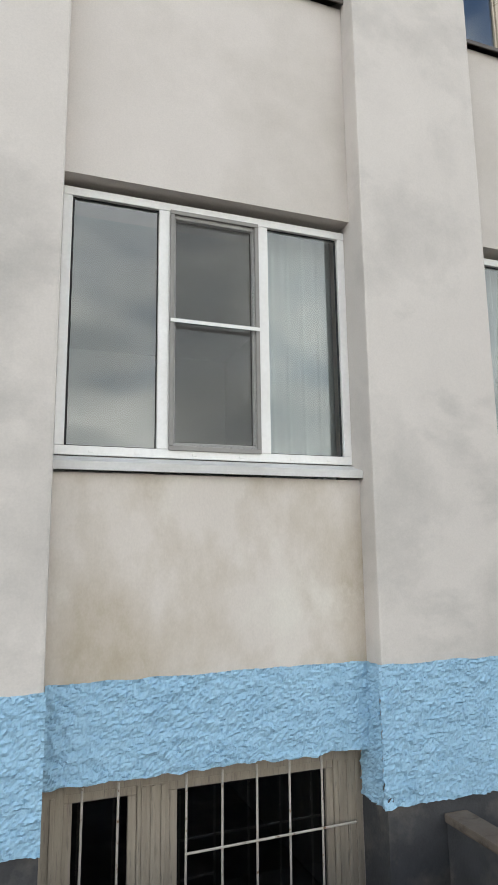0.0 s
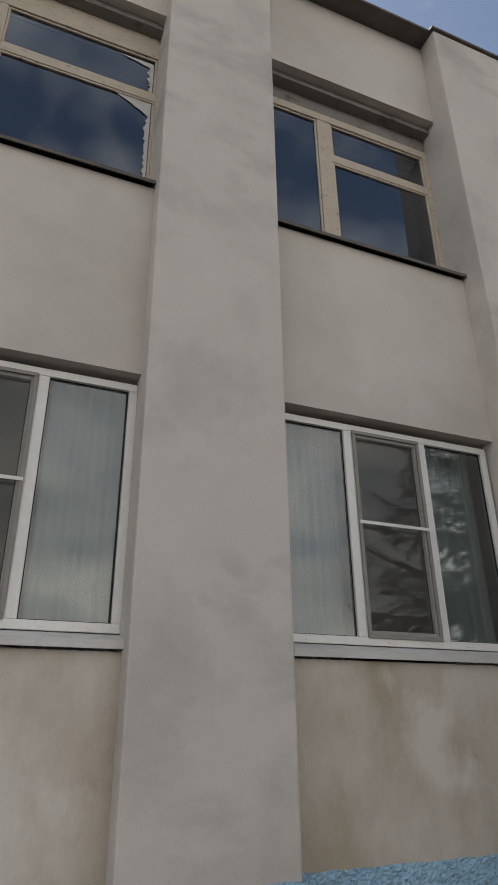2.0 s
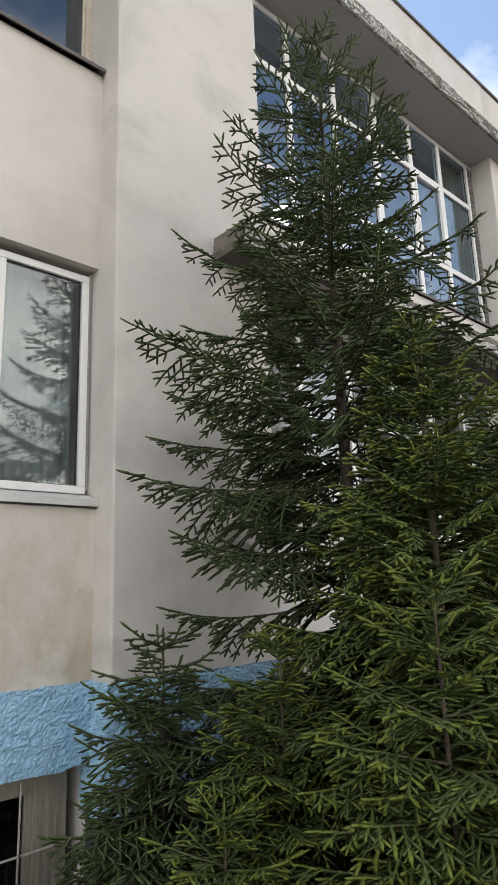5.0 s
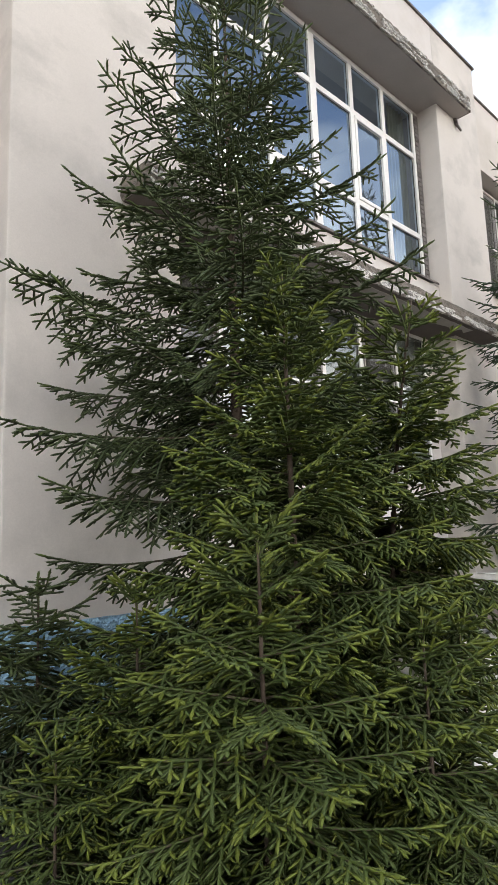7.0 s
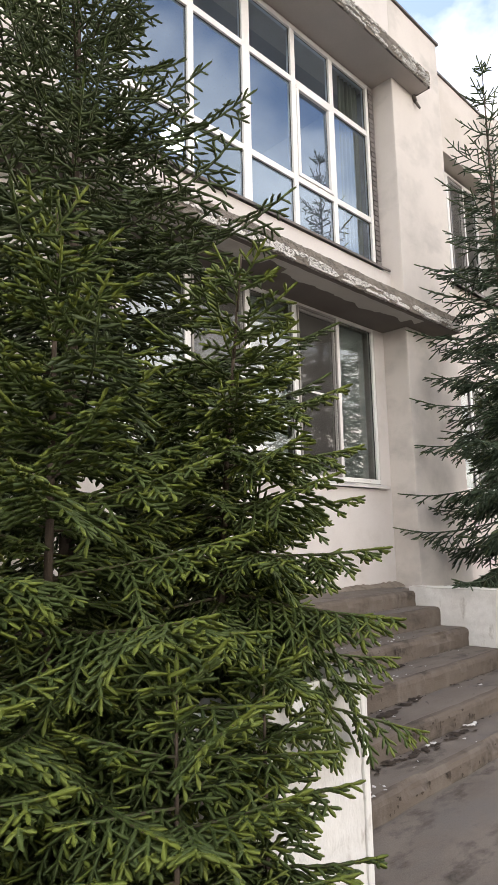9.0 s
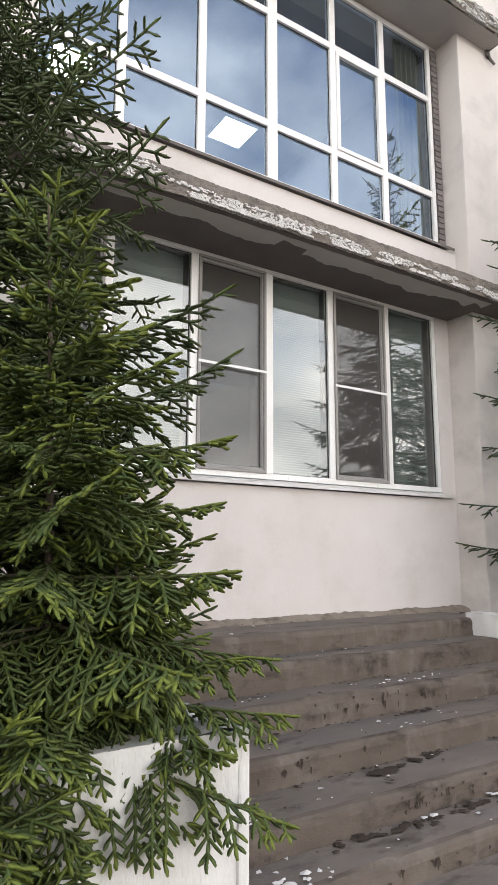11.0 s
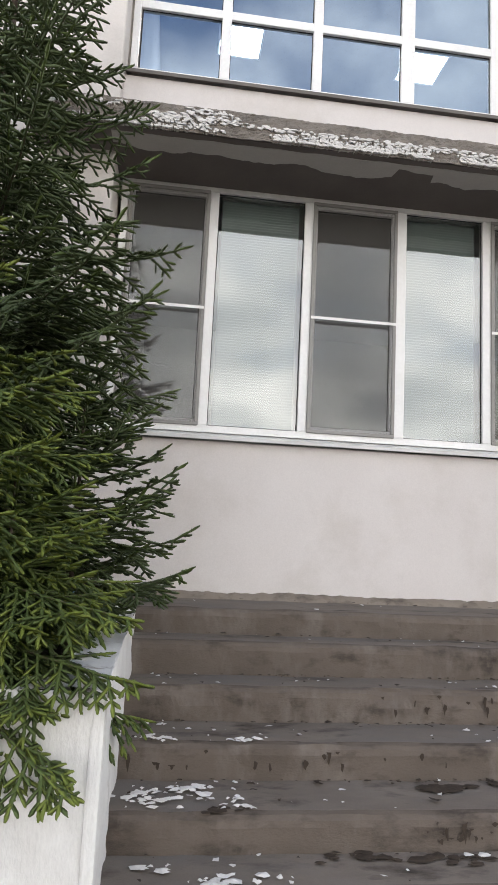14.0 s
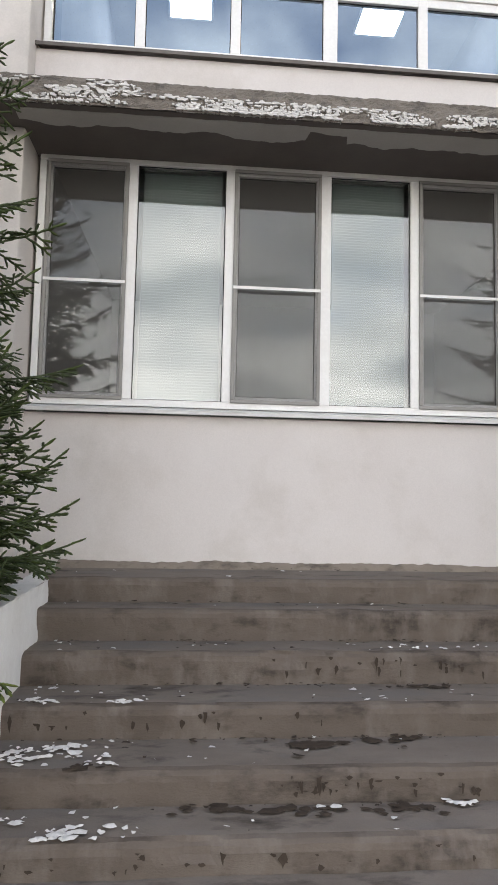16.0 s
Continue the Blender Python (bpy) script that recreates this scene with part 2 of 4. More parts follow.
M_LEAF = mat("dead_leaf", (0.06, 0.042, 0.03), (0.03, 0.022, 0.016), 20, 0.6, 0.9, 60, 0.2)
M_ROOM = mat("room_paint", (0.52, 0.53, 0.50), (0.44, 0.45, 0.42), 1.0, 0.5, 0.9, 30, 0.0)
M_ROOM_UP = mat("room_paint_upper", (0.42, 0.43, 0.44), (0.35, 0.36, 0.37), 1.0, 0.5, 0.9, 30, 0.0)
M_GASKET = mat("black_gasket", (0.03, 0.03, 0.03), None, 5, 0.5, 0.6, 40, 0.0)
M_SCREEN_FRAME = mat("grey_screen_frame", (0.30, 0.285, 0.265), (0.25, 0.235, 0.22), 6, 0.5, 0.6, 50, 0.0)
M_SCREEN = sheer("insect_net", (0.15, 0.14, 0.13), 0.24)
M_CURTAIN = sheer("grey_curtain", (0.42, 0.45, 0.45), 1.0)
M_GLASS = glass("window_glass", (0.86, 0.90, 0.88), 2.2)
M_GLASS_W = glass("room_window_glass", (0.80, 0.86, 0.86), 1.95)
M_GLASS_OLD = glass("old_window_glass", (0.75, 0.80, 0.84), 2.3, (0.85, 0.93, 1.0))
M_GLASS_BIG = glass("coated_glass", (0.60, 0.77, 0.98), 2.9, (0.68, 0.84, 1.0))
M_CLEAR = bpy.data.materials.new("clear_glass_body")
M_CLEAR.use_nodes = True
M_CLEAR.node_tree.nodes.clear()
c_out = M_CLEAR.node_tree.nodes.new("ShaderNodeOutputMaterial")
c_tr = M_CLEAR.node_tree.nodes.new("ShaderNodeBsdfTransparent")
M_CLEAR.node_tree.links.new(c_tr.outputs["BSDF"], c_out.inputs["Surface"])
M_LAMP = glow("lamp_diffuser", (1.0, 0.98, 0.95), 14.0)
M_BLIND = mat("blind_slat", (0.30, 0.33, 0.32), (0.26, 0.285, 0.275), 3.0, 0.5, 0.6, 40, 0.0)
M_FOIL = mat("torn_white_film", (0.70, 0.69, 0.66), (0.55, 0.53, 0.50), 9, 0.6, 0.7, 60, 0.2)


# ---- mesh helpers ----
def box(bm, x0, x1, y0, y1, z0, z1, bevel=0.0):
    r = bmesh.ops.create_cube(bm, size=1.0)
    vs = r["verts"]
    for v in vs:
        v.co = ((x0 + x1) / 2 + v.co.x * (x1 - x0), (y0 + y1) / 2 + v.co.y * (y1 - y0), (z0 + z1) / 2 + v.co.z * (z1 - z0))
    if bevel:
        es = list({e for v in vs for e in v.link_edges})
        bmesh.ops.bevel(bm, geom=es, offset=bevel, segments=2, profile=0.6, affect="EDGES")
    return vs


def mesh_of(bm, name, material, smooth=False):
    me = bpy.data.meshes.new(name)
    bm.normal_update()
    bm.to_mesh(me)
    bm.free()
    me.materials.append(material)
    if smooth:
        me.polygons.foreach_set("use_smooth", [True] * len(me.polygons))
    return me


def part(name, bm, material, parent=None, label="", smooth=False):
    """Links a bmesh as one mesh object, under its thing or part."""
    ob = new(name, mesh_of(bm, name, material, smooth))
    if parent:
        ob.parent = parent
    if label:
        ob["label"] = label
    return ob


def block(name, material, parent, x0, x1, y0, y1, z0, z1, bevel=0.0, label=""):
    bm = bmesh.new()
    box(bm, x0, x1, y0, y1, z0, z1, bevel)
    return part(name, bm, material, parent, label)


def setting(name, material, label, category, *boxes, bevel=0.0):
    bm = bmesh.new()
    for b in boxes:
        box(bm, *b, bevel)
    return tagged(part(name, bm, material), label, category, kind="structure")


def empty(name, label, category, group="", kind=""):
    return tagged(new(name), label, category, group, kind)


def rod(bm, a, b, r0, r1=None, sides=7):
    """A tapered round bar from a to b."""
    a, b = Vector(a), Vector(b)
    r1 = r0 if r1 is None else r1
    q = (b - a).to_track_quat("Z", "Y")
    rings = []
    for p, r in ((a, r0), (b, r1)):
        rings.append([bm.verts.new(p + q @ Vector((r * math.cos(2 * math.pi * i / sides), r * math.sin(2 * math.pi * i / sides), 0))) for i in range(sides)])
    for i in range(sides):
        j = (i + 1) % sides
        bm.faces.new((rings[0][i], rings[0][j], rings[1][j], rings[1][i]))
    bm.faces.new(rings[0][::-1])
    bm.faces.new(rings[1])


def sheet(name, material, origin, u, v, nu, nv, lift, parent=None, label="", cut=None, smooth=False):
    """A fine grid over origin + s u + t v, pushed out by lift(s, t, place)."""
    o, u, v = Vector(origin), Vector(u), Vector(v)
    nrm = u.cross(v).normalized()
    verts = []
    for j in range(nv + 1):
        for i in range(nu + 1):
            s, t = i / nu, j / nv
            p = o + u * s + v * t
            if cut:
                p = p + v.normalized() * cut(s, t, p)
            verts.append(p + nrm * lift(s, t, p))
    faces = [(j * (nu + 1) + i, j * (nu + 1) + i + 1, (j + 1) * (nu + 1) + i + 1, (j + 1) * (nu + 1) + i) for j in range(nv) for i in range(nu)]
    me = bpy.data.meshes.new(name)
    me.from_pydata([tuple(p) for p in verts], [], faces)
    me.materials.append(material)
    if smooth:
        me.polygons.foreach_set("use_smooth", [True] * len(faces))
    ob = new(name, me)
    if parent:
        ob.parent = parent
    if label:
        ob["label"] = label
    return ob


def n3(x, y, z, f=1.0):
    return noise.noise((x * f, y * f, z * f))


# ---- plan ----
PITCH = 3.06                       # from bay to bay of the left wing
BAY_X = [-0.11, 2.03]              # a bay's recess between two piers
Y_GLASS, Y_PANEL, Y_PIER, Y_WIDE = 3.94, 3.82, 3.64, 3.56
Z_BLUE, Z_TOP = 1.015, 9.46
BX0, BX1 = 6.67, 11.78             # the wide bay over the steps

# ---- ground ----
WELLS = [(-0.75, 2.30), (2.98, 5.05)]
gx = [-400, WELLS[0][0], WELLS[0][1], WELLS[1][0], WELLS[1][1], 400]
bm = bmesh.new()
for i in range(5):
    y1s = (-400, 2.75 if i in (1, 3) else 8.0)
    bm.faces.new([bm.verts.new((x, y, -0.06)) for x, y in ((gx[i], y1s[0]), (gx[i + 1], y1s[0]), (gx[i + 1], y1s[1]), (gx[i], y1s[1]))])
bm.faces.new([bm.verts.new((x, y, -0.06)) for x, y in ((-400, 8), (400, 8), (400, 500), (-400, 500))])
tagged(part("ground", bm, M_ASPHALT), "worn grey asphalt yard before the building", "ground", kind="structure")
for i, (a, b) in enumerate(WELLS):
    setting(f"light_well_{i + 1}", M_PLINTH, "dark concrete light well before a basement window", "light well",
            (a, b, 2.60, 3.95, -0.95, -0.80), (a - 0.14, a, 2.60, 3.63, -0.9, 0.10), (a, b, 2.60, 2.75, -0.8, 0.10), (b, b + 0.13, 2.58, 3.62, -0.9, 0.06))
    setting(f"well_curb_{i + 1}", M_STEP, "dark crumbling concrete coping beside a light well", "curb", (b - 0.02, b + 0.15, 2.56, 3.62, 0.062, 0.115), bevel=0.012)

# ---- left wing: piers, panels, openings ----
def pier(name, x0, x1, y, top, label, z0=-0.9):
    return setting(name, M_STUCCO, label, "wall", (x0, x1, y, 4.35, z0, top), bevel=0.018)


PIERS = [(-1.17, -0.11), (1.95, 2.95)]
pier("wall_pier_1", PIERS[0][0], PIERS[0][1], Y_PIER, Z_TOP, "beige stucco pier with grey smudges")
pier("wall_pier_2", PIERS[1][0] - 0.05, PIERS[1][1], Y_PIER, Z_TOP, "beige stucco pier with grey smudges")
pier("wall_wide_1", 5.085, BX0, Y_WIDE, Z_TOP, "broad beige stucco wall beside the glazed bay")
pier("wall_wide_2", BX1, 13.20, Y_WIDE, Z_TOP, "broad beige stucco wall beside the glazed bay")
setting("wall_far_left", M_STUCCO, "beige stucco wall", "wall", (-9.0, -1.17, 3.80, 4.35, -0.9, Z_TOP))
for i in range(2):
    a, b = BAY_X[0] + PITCH * i, BAY_X[1] + PITCH * i
    if i == 0:
        b = 1.905
    else:
        a, b = 2.94, 5.09
    setting(f"wall_apron_{i + 1}", M_PANEL, "beige stucco panel with brown and grey stains", "wall", (a, b, Y_PANEL, 4.2, 0.49, 2.19))
    setting(f"wall_spandrel_{i + 1}", M_PANEL_UP, "beige stucco panel between two windows", "wall", (a, b, Y_PANEL, 4.35, 4.09, 5.88))
    setting(f"wall_head_{i + 1}", M_PANEL_UP, "beige stucco parapet panel", "wall", (a, b, Y_PANEL, 4.35, 8.165, Z_TOP))
    setting(f"wall_lintel_{i + 1}", M_CONC, "grey concrete lintel over a window", "lintel", (a, b, 3.92, 4.35, 8.09, 8.163), *([(a, b, 4.04, 4.35, 7.90, 8.09)] if i else []))
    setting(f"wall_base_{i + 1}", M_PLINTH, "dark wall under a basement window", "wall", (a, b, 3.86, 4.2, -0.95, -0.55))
# roof edge
for i, (a, b, y, z) in enumerate(((-9, -0.02, Y_PIER, Z_TOP), (-0.02, 5.05, 3.62, Z_TOP), (5.05, 13.23, Y_WIDE, Z_TOP), (13.23, 30, Y_PANEL, 9.36))):
    setting(f"trim_roof_edge_{i + 1}", M_DARK_SILL, "dark sheet-metal edge along the roof", "roof edge", (a, b, y - 0.03, 4.6, z + 0.002, z + 0.035))
setting("roof", M_CONC, "flat roof of the building", "roof", (-9, 30, 4.6, 14, 8.85, 9.0))

# ---- blue roughcast band ----
def rough(s, t, p):
    return 0.010 + 0.015 * n3(p.x + p.z * 0.5, p.y * 3, p.z * 1.4, 11) + 0.020 * abs(n3(p.x + 7 + p.z * 0.3, p.y, p.z * 1.4, 25)) + 0.013 * n3(p.x, p.y, p.z, 60)


def ragged(s, t, p):
    return (1 - t) * 0.022 * n3(p.x, p.y, 3, 9) + t * 0.012 * n3(p.x, p.y, 5, 7)


def blue_band(x0, x1, y, z0, z1):
    w, h = x1 - x0, z1 - z0
    ob = sheet("roughcast_band", M_BLUE, (x0, y - 0.005, z0), (w, 0, 0), (0, 0, h), int(w / 0.011), int(h / 0.011), rough, cut=ragged)
    return tagged(ob, "light blue roughcast render along the plinth", "plinth", kind="structure")


blue_band(-1.17, -0.10, Y_PIER, 0.24, Z_BLUE)
blue_band(1.87, 2.95, Y_PIER, 0.19, Z_BLUE)
blue_band(5.05, BX0, Y_WIDE, 0.19, Z_BLUE)
for i in range(2):
    a, b = ((-0.10, 1.90), (2.95, 5.085))[i]
    blue_band(a, b, Y_PANEL, 0.485, Z_BLUE)
for x, y0, y1 in ((1.90, Y_PIER, Y_PANEL), (5.085, Y_WIDE, Y_PANEL)):
    ob = sheet("roughcast_return", M_BLUE, (x - 0.004, y1 + 0.1, 0.18), (0, y0 - y1 - 0.1, 0), (0, 0, Z_BLUE - 0.18), 22, 70, rough)
    tagged(ob, "light blue roughcast render on the side of a pier", "plinth", kind="structure")
for i, (a, b, y) in enumerate(((-1.17, -0.11, Y_PIER), (1.90, 2.95, Y_PIER), (5.085, BX0, Y_WIDE))):
    setting(f"plinth_{i + 1}", M_PLINTH, "dark painted plinth below the blue render", "plinth", (a - 0.004, b + 0.004, y - 0.006, y + 0.30, -0.9, 0.24))


# ---- plastic windows ----
def frame_bars(bm, x0, x1, y, z0, z1, w, d):
    box(bm, x0, x1, y - d, y + d, z0, z0 + w, 0.006)
    box(bm, x0, x1, y - d, y + d, z1 - w, z1, 0.006)
    box(bm, x0, x0 + w, y - d + 0.001, y + d - 0.001, z0 + w, z1 - w, 0.006)
    box(bm, x1 - w, x1, y - d + 0.001, y + d - 0.001, z0 + w, z1 - w, 0.006)


def sheet_of_glass(parent, material, x0, x1, y, z0, z1):
    """A pane whose outer face mirrors; its body lets the light through."""
    p = block("pane", material, parent, x0, x1, y - 0.003, y + 0.003, z0, z1)
    p.data.materials.append(M_CLEAR)
    for f in p.data.polygons:
        f.material_index = 0 if f.normal.y < -0.5 else 1
    p.visible_shadow = False
    return p


def pane(parent, material, x0, x1, y, z0, z1):
    p = sheet_of_glass(parent, material, x0, x1, y, z0, z1)
    bm = bmesh.new()
    frame_bars(bm, x0 - 0.004, x1 + 0.004, y - 0.006, z0 - 0.004, z1 + 0.004, 0.011, 0.004)
    part("gasket", bm, M_GASKET, p)
    return p


def net_screen(parent, x0, x1, y, z0, z1, cross):
    bm = bmesh.new()
    frame_bars(bm, x0, x1, y, z0, z1, 0.03, 0.009)
    s = part("insect_screen", bm, M_SCREEN_FRAME, parent, "grey framed insect screen")
    block("net", M_SCREEN, s, x0 + 0.028, x1 - 0.028, y, y + 0.001, z0 + 0.028, z1 - 0.028)
    block("crossbar", M_PVC, s, x0 + 0.004, x1 - 0.004, y - 0.014, y - 0.0095, cross - 0.012, cross + 0.012, label="white crossbar")


def plastic_window(name, x0, x1, z0, z1, y, mullions, screens, cross, label, wide=(), glass_m=None, w=0.058):
    glass_m = glass_m or M_GLASS
    win = empty(name, label, "window", kind="structure")
    bm = bmesh.new()
    frame_bars(bm, x0, x1, y, z0, z1, w, 0.035)
    part("window_frame", bm, M_PVC, win)
    xs = [x0 + w / 2] + list(mullions) + [x1 - w / 2]
    for k, m in enumerate(mullions):
        h = w * (0.85 if k in wide else 0.62)
        block("mullion", M_PVC, win, m - h, m + h, y - 0.033, y + 0.033, z0 + w, z1 - w, 0.006)
    for k in range(len(xs) - 1):
        g = w * 0.62
        a, b = xs[k] + g, xs[k + 1] - g
        if k in screens:
            bm = bmesh.new()
            frame_bars(bm, a - 0.004, b + 0.004, y - 0.004, z0 + w - 0.002, z1 - w + 0.002, 0.05, 0.026)
            part("sash", bm, M_PVC, win)
            pane(win, glass_m, a + 0.045, b - 0.045, y + 0.01, z0 + w + 0.048, z1 - w - 0.048)
            net_screen(win, a + 0.002, b - 0.002, y - 0.042, z0 + w - 0.008, z1 - w + 0.006, cross)
        else:
            pane(win, glass_m, a, b, y, z0 + w, z1 - w)
    for k in range(len(xs) - 1):      # drain caps on the bottom rail
        for f in (0.3, 0.75):
            xx = xs[k] + f * (xs[k + 1] - xs[k])
            block("drain_cap", M_PVC, win, xx - 0.016, xx + 0.016, y - 0.041, y - 0.034, z0 + 0.018, z0 + 0.032, 0.002)
    return win


def metal_sill(name, x0, x1, y_front, y_back, z, material, label, drop=0.05, fall=0.05):
    """A sloped sheet with a turned-down lip."""
    bm = bmesh.new()
    prof = [(y_back, z + fall), (y_front, z), (y_front, z - drop), (y_front + 0.012, z - drop), (y_front + 0.012, z - 0.008), (y_back, z + fall - 0.01)]
    ra = [bm.verts.new((x0, a, b)) for a, b in prof]
    rb = [bm.verts.new((x1, a, b)) for a, b in prof]
    for k in range(len(prof)):
        j = (k + 1) % len(prof)
        bm.faces.new((ra[k], rb[k], rb[j], ra[j]))
    bm.faces.new(ra)
    bm.faces.new(rb[::-1])
    bmesh.ops.recalc_face_normals(bm, faces=bm.faces)
    return tagged(part(name, bm, material), label, "window sill", kind="structure")


for i in range(2):
    o = PITCH * i
    a, b = (-0.10, 1.93) if i == 0 else (2.97, 5.08)
    m1, m2 = ((0.553, 1.257) if i == 0 else (3.63, 4.355))
    plastic_window(f"window_{i + 1}", a, b - 0.03, 2.305, 4.045, Y_GLASS, (m1, m2), (1,), 3.215,
                   "white plastic three-part window with an insect screen", glass_m=M_GLASS_W)
    metal_sill(f"trim_sill_{i + 1}", a - 0.005, b + (0.03 if i == 0 else 0.0), 3.765, 3.92, 2.25, M_SILL, "grey-white sheet metal sill under a window")
    setting(f"trim_reveal_{i + 1}", M_FOAM, "grey foam joint beside a window frame", "joint", (b - 0.03, b - 0.005, 3.915, 3.96, 2.33, 4.07))

# ---- old wooden windows of the upper floor ----
def wooden_window(name, x0, x1, z0, z1, y, post, transom, label, head):
    win = empty(name, label, "window", kind="structure")
    bm = bmesh.new()
    box(bm, x0, x1, y - 0.05, y + 0.05, z0, z0 + 0.06, 0.006)
    box(bm, x0, x1, y - 0.05, y + 0.05, z1, z1 + head, 0.006)
    box(bm, x0, x0 + 0.06, y - 0.049, y + 0.049, z0 + 0.06, z1, 0.006)
    box(bm, x1 - 0.06, x1, y - 0.049, y + 0.049, z0 + 0.06, z1, 0.006)
    part("window_frame", bm, M_CREAM, win)
    block("mullion", M_CREAM, win, post[0], post[1], y - 0.045, y + 0.045, z0 + 0.06, z1, 0.006)
    block("transom", M_CREAM, win, post[1], x1 - 0.06, y - 0.04, y + 0.045, transom - 0.05, transom + 0.05, 0.006)
    for a, b, c, d in ((x0 + 0.06, post[0], z0 + 0.06, z1), (post[1], x1 - 0.06, z0 + 0.06, transom - 0.05), (post[1], x1 - 0.06, transom + 0.05, z1)):
        bm = bmesh.new()
        frame_bars(bm, a, b, y - 0.012, c, d, 0.022, 0.02)
        part("sash", bm, M_CREAM, win)
        sheet_of_glass(win, M_GLASS_OLD, a + 0.018, b - 0.018, y - 0.011, c + 0.018, d - 0.018)
    return win


wooden_window("window_3", -0.10, 1.95, 6.11, 7.80, 4.08, (0.39, 0.50), 7.25, "old cream wooden window with peeling paint", 0.29)
wooden_window("window_4", 2.97, 5.085, 6.11, 7.80, 4.08, (3.65, 3.82), 7.28, "old cream wooden window with peeling paint", 0.10)
for i, (a, b) in enumerate(((-0.105, 1.905), (2.97, 5.085))):
    metal_sill(f"trim_upper_sill_{i + 1}", a, b, 3.76, 4.04, 5.91, M_DARK_SILL, "dark metal sill under an upper window", 0.032, 0.20)

# ---- glazed bay ----
setting("wall_bay_low", M_BAY, "pale pinkish stucco wall over the steps", "wall", (BX0, BX1, 3.93, 4.25, -0.2, 2.20), bevel=0.004)
setting("wall_bay_side", M_BAY, "pale stucco strip beside the bay window", "wall", (11.545, BX1, 3.935, 4.25, 2.20, 4.40))
setting("wall_bay_mid", M_BAY, "pale stucco band above the slab", "wall", (BX0, BX1, 3.76, 4.25, 4.60, 5.19))
setting("wall_bay_head", M_BAY, "beige parapet over the glazed bay", "wall", (BX0, BX1, Y_WIDE, 4.35, 8.37, Z_TOP), (BX0, BX1, 3.90, 4.29, 8.08, 8.121))
plastic_window("window_5", 6.70, 11.55, 2.27, 4.40, 3.975, (7.485, 8.305, 9.137, 9.927, 10.75), (0, 2, 4), 3.31,
               "long white plastic window with insect screens under a slab", wide=(2,))
metal_sill("trim_bay_sill", BX0, 11.66, 3.86, 3.95, 2.235, M_SILL, "grey sheet metal sill under the long window", 0.03, 0.03)
metal_sill("trim_bay_sill_upper", BX0 - 0.1, 11.72, 3.715, 3.95, 5.225, M_DARK_SILL, "dark metal flashing under the tall glazing", 0.03, 0.09)

# tall glazing
GX = [6.72, 7.495, 8.315, 9.15, 9.985, 10.765, 11.60]
GZ = [5.30, 5.975, 7.30, 8.08]
win = empty("window_6", "tall white plastic glazing of three rows of panes", "window", kind="structure")
bm = bmesh.new()
frame_bars(bm, GX[0] - 0.03, GX[-1] + 0.03, 3.92, GZ[0], GZ[-1], 0.06, 0.04)
part("window_frame", bm, M_PVC, win)
for k, x in enumerate(GX[1:-1]):
    h = 0.062 if k == 2 else 0.042
    block("mullion", M_PVC, win, x - h, x + h, 3.882, 3.958, GZ[0] + 0.06, GZ[-1] - 0.06, 0.006)
for k in range(6):
    for z in GZ[1:3]:
        block("transom", M_PVC, win, GX[k] + 0.03, GX[k + 1] - 0.03, 3.885, 3.955, z - 0.04, z + 0.04, 0.006)
    for r in range(3):
        a, b = GX[k] + (0.062 if k == 3 else 0.042), GX[k + 1] - (0.062 if k == 2 else 0.042)
        c, d = GZ[r] + (0.055 if r == 0 else 0.04), GZ[r + 1] - (0.055 if r == 2 else 0.04)
        if k == 4 and r == 1:
            bm = bmesh.new()
            frame_bars(bm, a, b, 3.90, c, d, 0.05, 0.03)
            part("sash", bm, M_PVC, win, "opening sash")
            a, b, c, d = a + 0.045, b - 0.045, c + 0.045, d - 0.045
        pane(win, M_GLASS_BIG, a, b, 3.92, c, d)

# slab and canopy with broken edges
def slab(name, x0, x1, y0, y1, z0, z1, edge_m, under_m, label, cat, wear):
    sl = empty(name, label, cat, kind="structure")
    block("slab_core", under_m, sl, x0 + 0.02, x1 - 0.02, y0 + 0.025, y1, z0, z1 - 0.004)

    def worn(s, t, p):
        e = 0.012 * n3(p.x, p.z, 2, 12) + 0.010 * n3(p.x, p.z, 9, 35)
        return e - wear * (max(0, t - 0.7) * 1.2 * (0.5 + n3(p.x, 4, 4, 3)) + max(0, 0.25 - t) * 0.6 * (0.5 + n3(p.x, 8, 1, 5)))

    w, h = x1 - x0, z1 - z0
    sheet("slab_edge", edge_m, (x0, y0, z0 - 0.002), (w, 0, 0), (0, 0, h), int(w / 0.025), 12, worn, sl, "flaking whitewashed slab edge")
    sheet("slab_edge", edge_m, (x0, y1, z0 - 0.002), (0, y0 - y1, 0), (0, 0, h), 24, 12, worn, sl)
    sheet("slab_edge", edge_m, (x1, y0, z0 - 0.002), (0, y1 - y0, 0), (0, 0, h), 24, 12, worn, sl)
    return sl


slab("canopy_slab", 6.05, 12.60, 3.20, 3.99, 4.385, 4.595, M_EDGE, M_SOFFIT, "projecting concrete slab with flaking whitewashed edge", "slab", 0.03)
slab("roof_canopy", 6.30, 12.40, 3.29, 4.30, 8.12, 8.37, M_EDGE, M_SOFFIT_UP, "projecting concrete canopy with a chipped edge", "canopy", 0.02)

